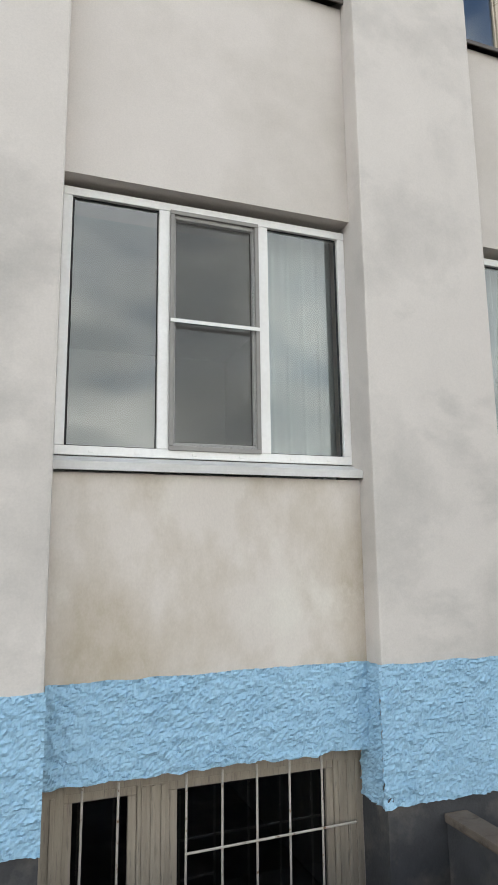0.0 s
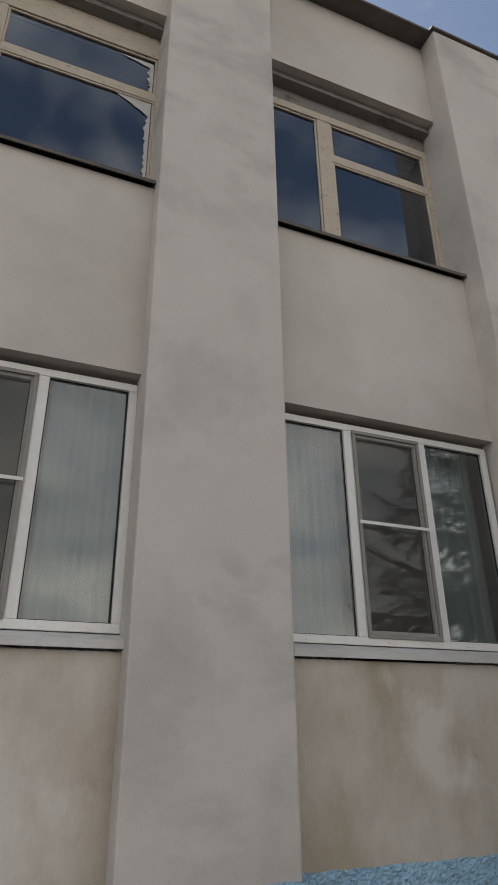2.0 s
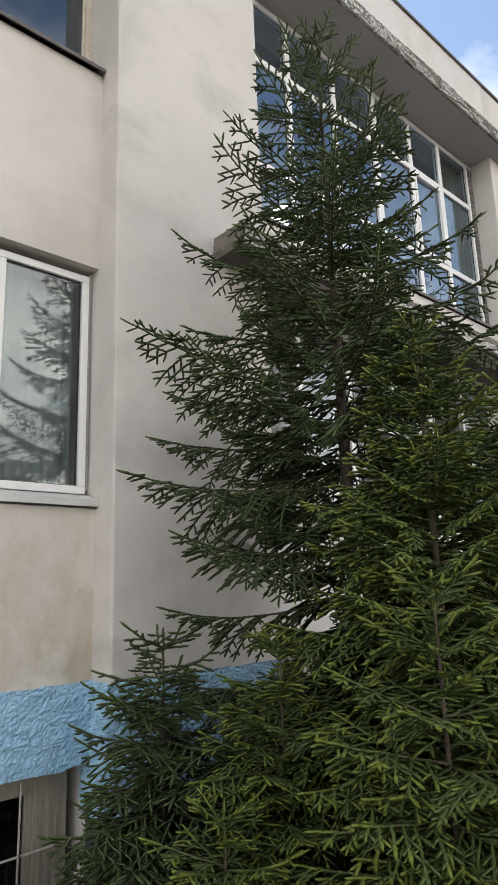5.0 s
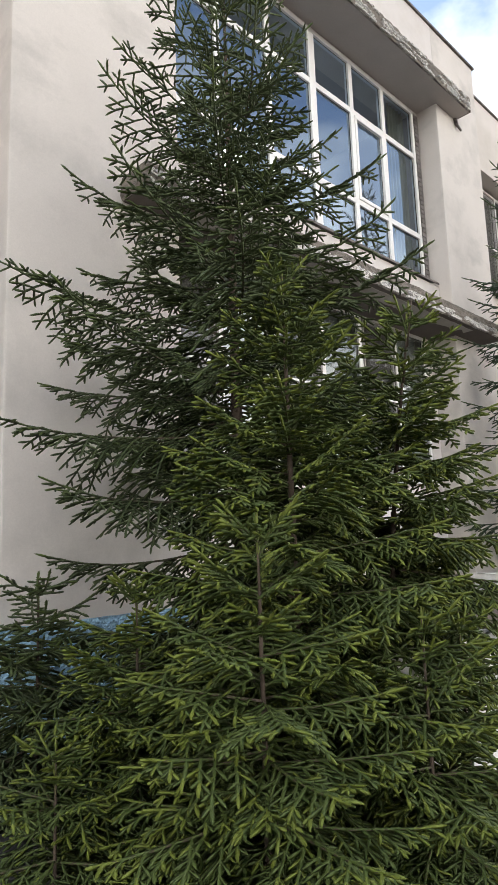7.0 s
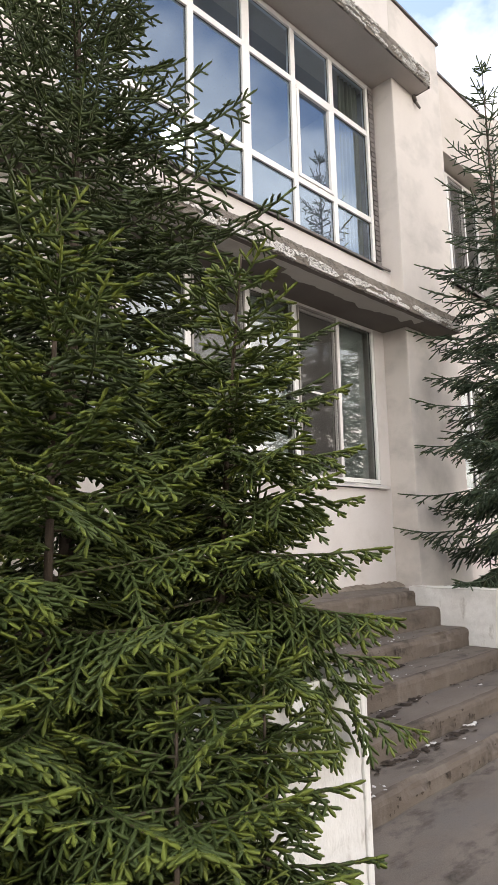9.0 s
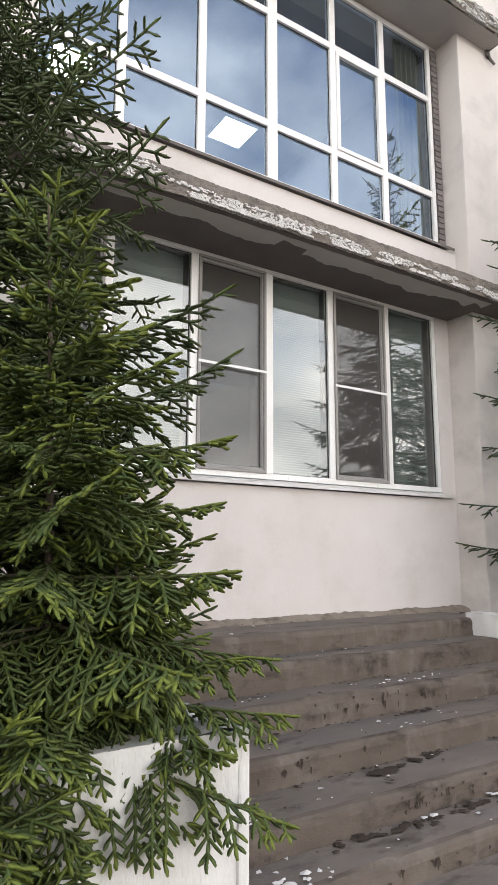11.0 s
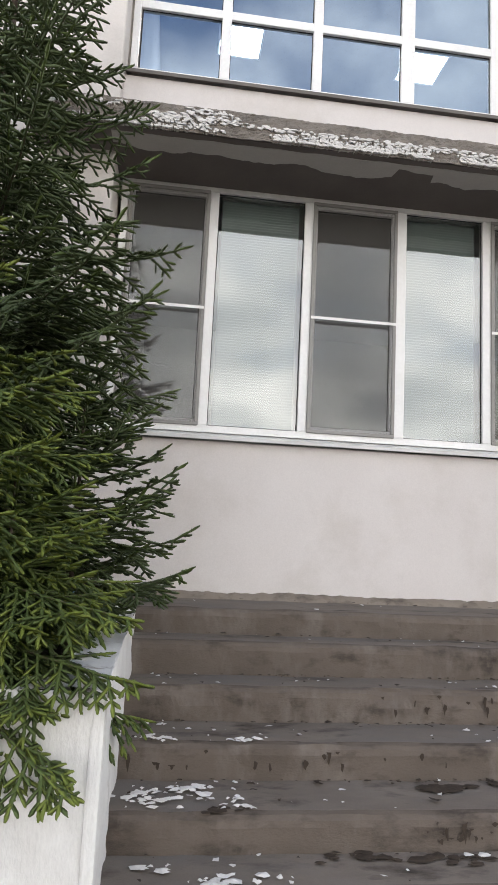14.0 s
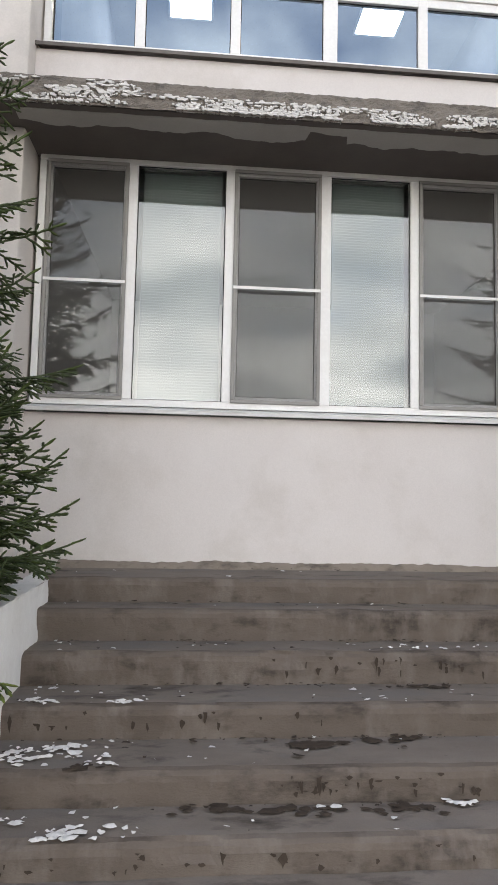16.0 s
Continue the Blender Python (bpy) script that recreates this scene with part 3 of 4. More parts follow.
def whitewash(name, x0, x1, y, z0, z1, count, seed, white_to):
    """Flakes of old whitewash that still stick to a slab's edge: thick along its foot, thin above."""
    r = random.Random(seed)
    verts, faces = [], []
    for _ in range(count):
        x = r.uniform(x0, x1)
        t = r.random() ** 2.4 * 0.55 if r.random() < 0.55 or x > white_to else r.uniform(0.2, 1.0)
        if n3(x, t, 3, 3.5) < -0.12:
            continue
        z = z0 + 0.012 + t * (z1 - z0 - 0.03)
        w, h = r.uniform(0.004, 0.019) * (1.8 if t > 0.4 else 1.0), r.uniform(0.004, 0.013)
        yy = y - 0.030 - r.uniform(0, 0.006) + 0.03 * max(0, t - 0.7)
        k, i0, a0 = r.randint(5, 7), len(verts), r.uniform(0, 6.28)
        for q in range(k):
            f = r.uniform(0.6, 1.15)
            verts.append((x + w * f * math.cos(a0 + 6.283 * q / k), yy + r.uniform(0, 0.004), z + h * f * math.sin(a0 + 6.283 * q / k)))
        for q in range(k):
            verts.append((verts[i0 + q][0], y + 0.02, verts[i0 + q][2]))
        faces.append(tuple(range(i0 + k - 1, i0 - 1, -1)))
        for q in range(k):
            faces.append((i0 + q, i0 + (q + 1) % k, i0 + k + (q + 1) % k, i0 + k + q))
    me = bpy.data.meshes.new(name)
    me.from_pydata(verts, [], faces)
    me.materials.append(M_CHIP)
    return tagged(new(name, me), "old whitewash flaking off the slab edge", "whitewash", kind="stuff")


whitewash("whitewash_flakes", 6.09, 12.55, 3.215, 4.385, 4.595, 4300, 6, 7.6)
whitewash("whitewash_flakes", 6.35, 12.35, 3.302, 8.12, 8.37, 2400, 7, 12.4)

# the strip of plaster that still clings to the slab's underside
verts, faces = [], []
for i in range(241):
    x = 6.66 + 5.1 * i / 240
    back = 3.50 + 0.10 * n3(x, 2, 7, 1.9) + 0.05 * n3(x, 5, 3, 5) + 0.02 * n3(x, 1, 9, 14)
    if n3(x, 11, 2, 2.3) > 0.38:
        back -= 0.12
    front = 3.285 + 0.012 * n3(x, 3, 3, 6)
    for y, z in ((front, 4.387), (front + 0.004, 4.380), (back - 0.004, 4.380), (back, 4.387)):
        verts.append((x, y, z))
for i in range(240):
    for j in range(3):
        a = i * 4 + j
        faces.append((a, a + 1, a + 5, a + 4))
me = bpy.data.meshes.new("plaster_patch")
me.from_pydata(verts, [], faces)
me.materials.append(M_PATCH)
tagged(new("trim_plaster_patch", me), "ragged strip of pale plaster under the slab", "plaster", kind="structure")

# brick jamb beside the tall glazing
jamb = empty("jamb", "bare grey brick jamb beside the tall glazing", "brick jamb", kind="structure")
block("mortar", M_CONC, jamb, 11.655, BX1 - 0.002, 3.915, 4.2, 5.25, 8.06)
for k in range(37):
    z = 5.26 + k * 0.0755
    off = 0.018 if k % 2 else 0.0
    block("brick", M_BRICK, jamb, 11.645 + off, 11.765, 3.88, 3.93, z, z + 0.063, 0.004)

# rusted stub of a drain under the end of the canopy
bm = bmesh.new()
rod(bm, (12.36, 3.55, 8.125), (12.37, 3.53, 8.02), 0.035, 0.03)
rod(bm, (12.37, 3.53, 8.02), (12.45, 3.50, 7.93), 0.022, 0.016)
tagged(part("drain_stub", bm, M_DARK_SILL), "short rusty drain stub under the concrete canopy", "drain pipe")

# ---- right wing ----
Z_RIGHT = 9.36
setting("wall_right_apron", M_PANEL_UP, "beige stucco panel beside the right pier", "wall", (13.20, 13.70, Y_PANEL, 4.35, -0.2, Z_RIGHT), (13.70, 15.4, Y_PANEL, 4.35, -0.2, 2.15),
        (13.70, 15.4, Y_PANEL, 4.35, 4.07, 5.6), (13.70, 15.4, Y_PANEL, 4.35, 7.96, Z_RIGHT))
pier("wall_pier_3", 15.4, 16.4, Y_PIER, Z_RIGHT, "beige stucco pier")
setting("wall_far_right", M_STUCCO, "beige stucco wall", "wall", (16.4, 30, Y_PANEL, 4.35, -0.2, Z_RIGHT))
plastic_window("window_7", 13.71, 15.38, 5.75, 7.90, 4.10, (14.26, 14.84), (1,), 6.75, "white plastic window of the right wing")
plastic_window("window_8", 13.71, 15.38, 2.27, 4.02, Y_GLASS, (14.26, 14.84), (1,), 3.17, "white plastic window of the right wing")
metal_sill("trim_right_sill", 13.70, 15.39, 3.72, 4.06, 5.62, M_DARK_SILL, "dark metal sill under an upper window", 0.045, 0.12)

# ---- rooms behind the glass ----
def room(name, x0, x1, z0, z1, material, label, y0=4.36, y1=8.4):
    t = 0.1
    return setting(name, material, label, "room", (x0, x1, y1, y1 + t, z0, z1), (x0, x0 + t, y0, y1, z0, z1), (x1 - t, x1, y0, y1, z0, z1),
                   (x0, x1, y0 - 0.35, y1 + t, z0 - t, z0), (x0, x1, y0 - 0.35, y1 + t, z1, z1 + t))


room("room_1", -1.1, 2.5, 1.4, 4.4, M_ROOM, "dim room behind a ground floor window")
room("room_2", 2.5, 6.6, 1.4, 4.4, M_ROOM, "dim room behind a ground floor window")
room("room_3", -1.1, 2.5, 5.0, 8.3, M_ROOM, "dim room behind an upper window")
room("room_4", 2.5, 6.6, 5.0, 8.3, M_ROOM, "dim room behind an upper window")
room("room_5", 6.62, 11.9, 1.4, 4.5, M_ROOM, "dim room behind the long window")
room("hall_upper", 6.62, 11.9, 4.95, 8.2, M_ROOM_UP, "upper hall with lit ceiling panels")
room("room_6", 13.3, 15.5, 5.0, 8.3, M_ROOM, "dim room of the right wing")
room("room_7", 13.3, 15.5, 1.4, 4.3, M_ROOM, "dim room of the right wing")
# near-black plinth material stands in for the darkness of the unlit cellars
room("cellar_1", -1.1, 2.5, -1.2, 1.2, M_PLINTH, "cellar coloured near black in place of its darkness")
room("cellar_2", 2.5, 6.6, -1.2, 1.2, M_PLINTH, "cellar coloured near black in place of its darkness")

# ---- spruces ----
def twig_template(rng, needles, nl, nw, core):
    """A shoot of unit length along x: a thin green core brushed all round with needles that point forward. Faces are all triangles."""
    pts, tris = [], []
    for k in range(needles):
        s = (k + rng.random()) / needles
        a = k * 2.4 + rng.uniform(-0.5, 0.5)
        lean = rng.uniform(0.75, 1.1) * (1 - 0.55 * s * s)
        out = Vector((math.cos(lean), math.sin(lean) * math.cos(a), math.sin(lean) * (math.sin(a) * 0.8 + 0.15)))
        ln = nl * rng.uniform(0.8, 1.15)
        base = Vector((s, 0, 0))
        side = out.cross(Vector((rng.uniform(-1, 1), rng.uniform(-1, 1), rng.uniform(-1, 1)))).normalized() * nw
        i = len(pts)
        pts += [base - side, base + side, base + out * ln]
        tris.append((i, i + 1, i + 2))
    i = len(pts)
    for s, r in ((0.0, 0.8), (0.7, 1.0), (1.04, 0.5)):
        for q in range(3):
            rr = core * r * rng.uniform(0.8, 1.2)
            pts.append(Vector((s, rr * math.cos(q * 2.094 + s), rr * math.sin(q * 2.094 + s))))
    for k in range(2):
        for q in range(3):
            j = (q + 1) % 3
            a, b = i + 3 * k + q, i + 3 * k + j
            tris += [(a, b, b + 3), (a, b + 3, a + 3)]
    return np.array(pts, dtype=np.float32), np.array(tris, dtype=np.int32)


def spruce(name, base, height, radius, seed, label, gap=0.34, z_low=0.25, power=0.62, mats=None, needle=(10, 0.0165, 0.0036, 0.0086), twig_len=0.078, lean=(0, 0),
           node=0.074, low_pitch=-14, top_pitch=42, upturn=26, hang=0.22, young=0.35, shape=None, fill=4):
    """A spruce: a trunk with whorls of limbs; each limb is a flat drooping spray of side branches, set with needled shoots."""
    rng = random.Random(seed)
    mats = mats or (M_NEEDLE, M_NEEDLE_MID)
    temps = [twig_template(rng, needle[0], needle[1] / twig_len, needle[2] / twig_len, needle[3] / twig_len) for _ in range(6)]
    tree = empty(name, label, "spruce tree")
    tree.location = base
    axis = lambda z: Vector((lean[0] * (z / height) ** 2, lean[1] * (z / height) ** 2, z))
    bm = bmesh.new()
    steps = 12
    for k in range(steps):
        z0, z1 = height * k / steps, height * (k + 1) / steps
        rod(bm, axis(z0) - Vector((0, 0, 0.05)), axis(z1), 0.009 * height * (1 - k / steps) ** 0.9 + 0.003, 0.009 * height * (1 - (k + 1) / steps) ** 0.9 + 0.003, 9)
    part("trunk", bm, M_BARK, tree, "brown scaly trunk", smooth=True)
    shoots = []                     # start, direction, length, age
    wood_v, wood_f = [], []
    up = Vector((0, 0, 1))

    def stick(a, b, r0, r1):
        d = (b - a).normalized()
        u = d.orthogonal().normalized()
        v = d.cross(u)
        i0 = len(wood_v)
        for p, r in ((a, r0), (b, r1)):
            for q in range(3):
                wood_v.append(p + u * (r * math.cos(q * 2.094)) + v * (r * math.sin(q * 2.094)))
        for q in range(3):
            wood_f.append((i0 + q, i0 + (q + 1) % 3, i0 + 3 + (q + 1) % 3, i0 + 3 + q))

    def spray(p, d, ln, flat, s, f):
        """A side branch: shoots in a row, with shorter ones on both sides of it."""
        m = max(1, int(ln / (twig_len * 0.85) + 0.5))
        seg = ln / m
        sag = hang * (1 - 0.7 * f)
        for j in range(m):
            d = (d + Vector((rng.uniform(-0.10, 0.10), rng.uniform(-0.10, 0.10), rng.uniform(-0.06, 0.06) - sag * 0.35))).normalized()
            last = j == m - 1
            shoots.append((p, d, seg * 1.12, 1 if last and rng.random() < young * (0.5 + s) else 0))
            q = p + d * seg
            if not last:
                left = (m - 1 - j) * seg
                lat = flat.cross(d).normalized()
                for side in (-1, 1):
                    if rng.random() < 0.97 - 0.45 * f:
                        t2 = rng.uniform(0.7, 0.95)
                        d2 = (d * math.cos(t2) + lat * (side * math.sin(t2)) - up * rng.uniform(0.0, 0.5) * sag).normalized()
                        l2 = min(0.6 * left + 0.3 * twig_len, 1.15 * twig_len) * rng.uniform(0.8, 1.15)
                        shoots.append((q, d2, max(0.035, l2), 1 if rng.random() < young * 0.8 * s else 0))
            p = q

    def limb(z, ang, ln, f):
        pitch0 = radians(low_pitch + (top_pitch - low_pitch) * f ** 1.3 + rng.uniform(-7, 7))
        bend = radians(upturn * rng.uniform(0.7, 1.2)) * (1 - 0.4 * f)
        p = axis(z)
        n = max(3, int(ln / node + 0.5))
        wander = rng.uniform(-0.25, 0.25)
        roll = rng.uniform(-0.25, 0.25)
        for k in range(n):
            s = (k + 1) / n
            pitch = pitch0 + bend * (s * s * 1.25 - 0.25)
            a = ang + wander * s
            d = Vector((math.cos(a) * math.cos(pitch), math.sin(a) * math.cos(pitch), math.sin(pitch)))
            d = (d + Vector((rng.uniform(-1, 1), rng.uniform(-1, 1), rng.uniform(-1, 1))) * 0.05).normalized()
            q = p + d * (ln / n)
            r0 = 0.002 + 0.0055 * (1 - s) * min(ln, 1.3)
            stick(p, q, r0 + 0.0015, r0)
            if s > 0.12 or ln < 0.4:
                shoots.append((p, d, ln / n * 1.15, 1 if s > 0.9 and rng.random() < young * 1.6 else 0))
            lat = Vector((-math.sin(a), math.cos(a), 0))
            flat = (d.cross(lat) + lat * roll).normalized()
            lat = flat.cross(d).normalized()
            for side in (-1, 1):
                grow = min(1.0, max(0.0, (s - 0.06) / 0.26))
                sl = (min(0.60 * (1 - s) * ln, 0.40) * grow + 0.055 + 0.02 * min(1, ln)) * rng.uniform(0.75, 1.12)
                if rng.random() > 0.94:
                    continue
                turn = rng.uniform(0.75, 1.0)
                sd = (d * math.cos(turn) + lat * (side * math.sin(turn)) - up * hang * rng.uniform(0.2, 1.0) * (1 - 0.75 * f)).normalized()
                spray(q - d * rng.uniform(0, 0.5) * ln / n, sd, sl, flat, s, f)
            p = q
        shoots.append((p, d, twig_len * 1.1, 1))

    z = height - 0.11 * min(1.0, height / 2.5) - 0.05
    first = True
    while z > z_low:
        f = (z - z_low) / (height - z_low)
        reach = radius * (1 - f) ** power
        here = gap * rng.uniform(0.88, 1.12)
        a0 = rng.uniform(0, 6.28)
        count = 4 if first or f > 0.7 else rng.randint(5, 6)
        for b in range(count):
            ang = a0 + 6.283 * b / count + rng.uniform(-0.25, 0.25)
            zz = z + rng.uniform(-0.03, 0.03)
            limb(zz, ang, max(0.10, reach * rng.uniform(0.84, 1.06) * (shape(ang, zz) if shape else 1.0)), f)
        for b in range(1 if first else max(1, int(fill * min(1.0, 1.8 * (1 - f)) + 0.5))):          # weaker limbs between two whorls
            zz = z - here * rng.uniform(0.25, 0.75)
            if zz > 0.03:
                ang = rng.uniform(0, 6.28)
                limb(zz, ang, max(0.09, reach * rng.uniform(0.40, 0.74) * (shape(ang, zz) if shape else 1.0)), f)
        first = False
        z -= here
    top = height - 0.20
    while top < height - 0.02:
        shoots.append((axis(top), up.copy(), 0.085, 1))
        top += 0.06
    me = bpy.data.meshes.new("limb_wood")
    me.from_pydata([tuple(p) for p in wood_v], [], wood_f)
    me.materials.append(M_BARK)
    wood = new("limb_wood", me)
    wood.parent, wood["label"], wood["kind"] = tree, "thin brown limbs", "stuff"
    # all shoots become one mesh, the youngest in a lighter green
    allp, allq, ages, base_i = [], [], [], 0
    for p, d, ln, age in shoots:
        tp, tq = temps[rng.randrange(6)]
        yv = Vector((rng.uniform(-0.3, 0.3), rng.uniform(-0.3, 0.3), 1)).cross(d)
        if yv.length < 1e-3:
            yv = Vector((1, 0, 0))
        yv.normalize()
        zv = d.cross(yv)
        sc = np.array([max(ln, 0.03), twig_len, twig_len], dtype=np.float32)
        mtx = np.array([d, yv, zv], dtype=np.float32)
        allp.append((tp * sc) @ mtx + np.array(p, dtype=np.float32))
        allq.append(tq + base_i)
        ages.append(np.full(len(tq), age, dtype=np.int32))
        base_i += len(tp)
    P, Q, A = np.concatenate(allp), np.concatenate(allq), np.concatenate(ages)
    me = bpy.data.meshes.new("crown")
    me.vertices.add(len(P))
    me.vertices.foreach_set("co", P.ravel())
    me.loops.add(Q.size)
    me.loops.foreach_set("vertex_index", Q.ravel())
    me.polygons.add(len(Q))
    me.polygons.foreach_set("loop_start", np.arange(0, Q.size, 3, dtype=np.int32))
    me.polygons.foreach_set("material_index", A)
    me.update(calc_edges=True)
    me.materials.append(mats[0])
    me.materials.append(mats[1])
    crown = new("crown", me)
    crown.parent, crown["label"], crown["kind"] = tree, "dense needled green shoots", "stuff"
    return tree


YOUNG = dict(mats=(M_NEEDLE_MID, M_NEEDLE_NEW), needle=(6, 0.0115, 0.0046, 0.0082), twig_len=0.050, gap=0.195, node=0.056, young=0.7, hang=0.46, low_pitch=-16, upturn=6)
LOW = dict(YOUNG, gap=0.18, fill=9, low_pitch=-20)
spruce("spruce", (6.17, 2.36, -0.06), 6.0, 2.08, 3, "tall dark green spruce growing close to the wall", power=0.68, gap=0.37, z_low=0.5, hang=0.40, fill=10, young=0.2,
       shape=lambda a, z: (0.74 if z < 2.1 else 1.0) + (0.12 * max(0.0, math.cos(a - 3.5)) if z > 2.5 else 0.0) - (0.36 if z < 2.2 else 0.26) * max(0.0, math.cos(a - 0.2)) ** 2)
spruce("spruce", (5.54, 1.34, -0.06), 3.0, 1.12, 8, "young bright green spruce before the taller one", power=0.66, z_low=0.1, fill=7, **YOUNG)
spruce("spruce", (6.42, 1.42, 0.55), 2.24, 0.92, 12, "young bright green spruce in the whitewashed planter", power=0.60, z_low=0.42, fill=7, **YOUNG, lean=(-0.20, -0.40))
spruce("spruce", (6.78, 2.28, 0.50), 1.90, 0.74, 52, "bushy low spruce leaning over the side wall", power=0.5, z_low=0.50, gap=0.18, fill=12, hang=0.30, low_pitch=2)
spruce("spruce", (6.66, 1.40, 0.50), 1.36, 0.56, 57, "low bright green spruce drooping over the planter wall", power=0.45, z_low=0.44, **dict(LOW, low_pitch=-6, hang=0.32))
spruce("spruce", (4.98, 1.02, -0.06), 1.70, 0.76, 31, "low bushy bright green spruce at the edge of the yard", power=0.52, z_low=0.08, **LOW)
spruce("spruce", (5.08, 1.96, -0.06), 1.44, 0.66, 33, "low bright green spruce under the taller ones", power=0.52, z_low=0.08, **LOW)
spruce("spruce", (5.66, 0.76, -0.06), 1.30, 0.64, 37, "low bushy bright green spruce at the edge of the yard", power=0.48, z_low=0.08, **LOW)
spruce("spruce", (6.10, 0.83, -0.06), 1.24, 0.48, 41, "low bushy bright green spruce before the planter wall", power=0.48, z_low=0.08, **LOW)
spruce("spruce", (5.02, 2.86, -0.06), 1.44, 0.74, 17, "small bushy dark spruce against the blue plinth", power=0.42, z_low=0.08, gap=0.17, fill=12, hang=0.5, low_pitch=-8, top_pitch=22, node=0.07)
spruce("spruce", (4.58, 1.80, -0.06), 0.84, 0.52, 44, "low bright green spruce beside the light well", power=0.48, z_low=0.06, **LOW)
spruce("spruce", (12.33, 2.48, 0.9), 7.1, 1.75, 21, "tall greyish green spruce in the planter", power=0.74, mats=(M_NEEDLE_BLUE, M_NEEDLE), gap=0.46, z_low=0.2, fill=11,
       needle=(9, 0.020, 0.0046, 0.0105), twig_len=0.12, node=0.11, hang=0.42, low_pitch=-22, young=0.2)

# ---- steps ----
NOSE = [(3.218, 0.966), (2.912, 0.804), (2.596, 0.608), (2.212, 0.422), (1.809, 0.251), (1.493, 0.092)]
stairs = empty("entrance_steps", "dark worn concrete steps littered with flakes and leaves", "steps")
SX0, SX1 = 7.05, 11.3
for k, (y, z) in enumerate(NOSE):
    back = 3.935 if k == 0 else NOSE[k - 1][0] + 0.03
    low = NOSE[k + 1][1] - 0.02 if k + 1 < len(NOSE) else -0.10
    prof = [(back, z - 0.004), (back * 0.5 + y * 0.5, z - 0.002), (y + 0.06, z), (y + 0.026, z - 0.006), (y + 0.007, z - 0.022), (y, z - 0.05), (y + 0.004, (z + low) / 2), (y + 0.008, low)]
    nx = 150
    verts, faces = [], []
    for i in range(nx + 1):
        x = SX0 + (SX1 - SX0) * i / nx
        for j, (py, pz) in enumerate(prof):
            chip = max(0.0, n3(x, k * 3.1, 1, 3.0) - 0.25) * 0.09 if j in (3, 4, 5) else 0.0
            verts.append((x, py + 0.008 * n3(x, k, j, 5) + (0.006 * n3(x, k, 2, 19) if 2 < j < 6 else 0.0) + chip, pz + 0.008 * n3(x, k + 5, j, 4) - chip * 0.5))
    m = len(prof)
    for i in range(nx):
        for j in range(m - 1):
            a = i * m + j
            faces.append((a, a + 1, a + m + 1, a + m))
    me = bpy.data.meshes.new("step")
    me.from_pydata(verts, [], faces)
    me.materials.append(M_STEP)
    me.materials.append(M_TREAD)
    # treads take the paler material, which carries the sky light; risers stay darker
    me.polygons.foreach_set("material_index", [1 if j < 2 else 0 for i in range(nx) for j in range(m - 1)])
    st = new("step", me)
    st.parent = stairs

tagged(sheet("pavement", M_TREAD, (6.2, -2.4, -0.052), (6.2, 0, 0), (0, 3.93, 0), 90, 60, lambda s, t, p: 0.010 * n3(p.x, p.y, 3, 1.4) + 0.005 * n3(p.x, p.y, 5, 7), smooth=True),
       "worn brown concrete pavement before the steps", "pavement", kind="structure")

# cement fillet at the foot of the wall
bm = bmesh.new()
rows = []
for i in range(241):
    x = 7.0 + 4.78 * i / 240
    h, d = 0.055 + 0.022 * n3(x, 3, 1, 2.5) + 0.012 * n3(x, 5, 2, 14), 0.13 + 0.035 * n3(x, 8, 4, 3) + 0.012 * n3(x, 2, 6, 17)
    rows.append([bm.verts.new((x, yy, zz)) for yy, zz in ((3.945, 0.955 + h), (3.93 - 0.35 * d, 0.952 + 0.85 * h), (3.93 - 0.75 * d, 0.952 + 0.45 * h), (3.93 - d, 0.945))])
for a, b in zip(rows, rows[1:]):
    for k in range(3):
        bm.faces.new((a[k], a[k + 1], b[k + 1], b[k]))
tagged(part("trim_wall_foot", bm, M_FILLET, smooth=True), "rough cement fillet at the foot of the wall", "fillet", kind="structure")

# ---- side walls of the steps ----
CX, CY = 7.085, 1.115


def side_wall(name, x0, x1, y0, y1, z1, label):
    sw = empty(name, label, "wall", kind="structure")
    lump = lambda s, t, p: 0.015 * n3(p.x, p.y, p.z, 4) + 0.008 * n3(p.x, p.y, p.z, 17)
    sheet("face", M_WHITE, (x0, y0, -0.12), (x1 - x0, 0, 0), (0, 0, z1 + 0.12), 40, 50, lump, sw, smooth=True)
    sheet("face", M_WHITE, (x1, y0, -0.12), (0, y1 - y0, 0), (0, 0, z1 + 0.12), 80, 40, lump, sw, smooth=True)
    sheet("face", M_WHITE, (x0, y1, -0.12), (0, y0 - y1, 0), (0, 0, z1 + 0.12), 80, 40, lump, sw, smooth=True)
    sheet("top", M_WHITE, (x0, y0, z1), (x1 - x0, 0, 0), (0, y1 - y0, 0), 20, 60, lump, sw, smooth=True)
    return sw


side_wall("wall_side_left", 6.90, CX, CY + 0.16, 3.55, 0.95, "whitewashed low side wall of the steps with cracked paint")
side_wall("wall_side_front", 5.95, CX, CY, CY + 0.16, 0.95, "whitewashed front wall of the planter with cracked paint")
setting("trim_wall_corner", M_WHITE, "rounded whitewashed corner of the side wall", "wall corner", (CX - 0.04, CX + 0.009, CY - 0.009, CY + 0.04, -0.1, 0.957), bevel=0.012)
setting("ground_planter_left", M_SOIL, "dark soil of the planter beside the steps", "soil", (6.0, 6.90, CY + 0.16, 3.55, -0.1, 0.82))
side_wall("wall_side_right", 11.05, 11.3, 1.155, 3.30, 1.01, "whitewashed low side wall of the steps")
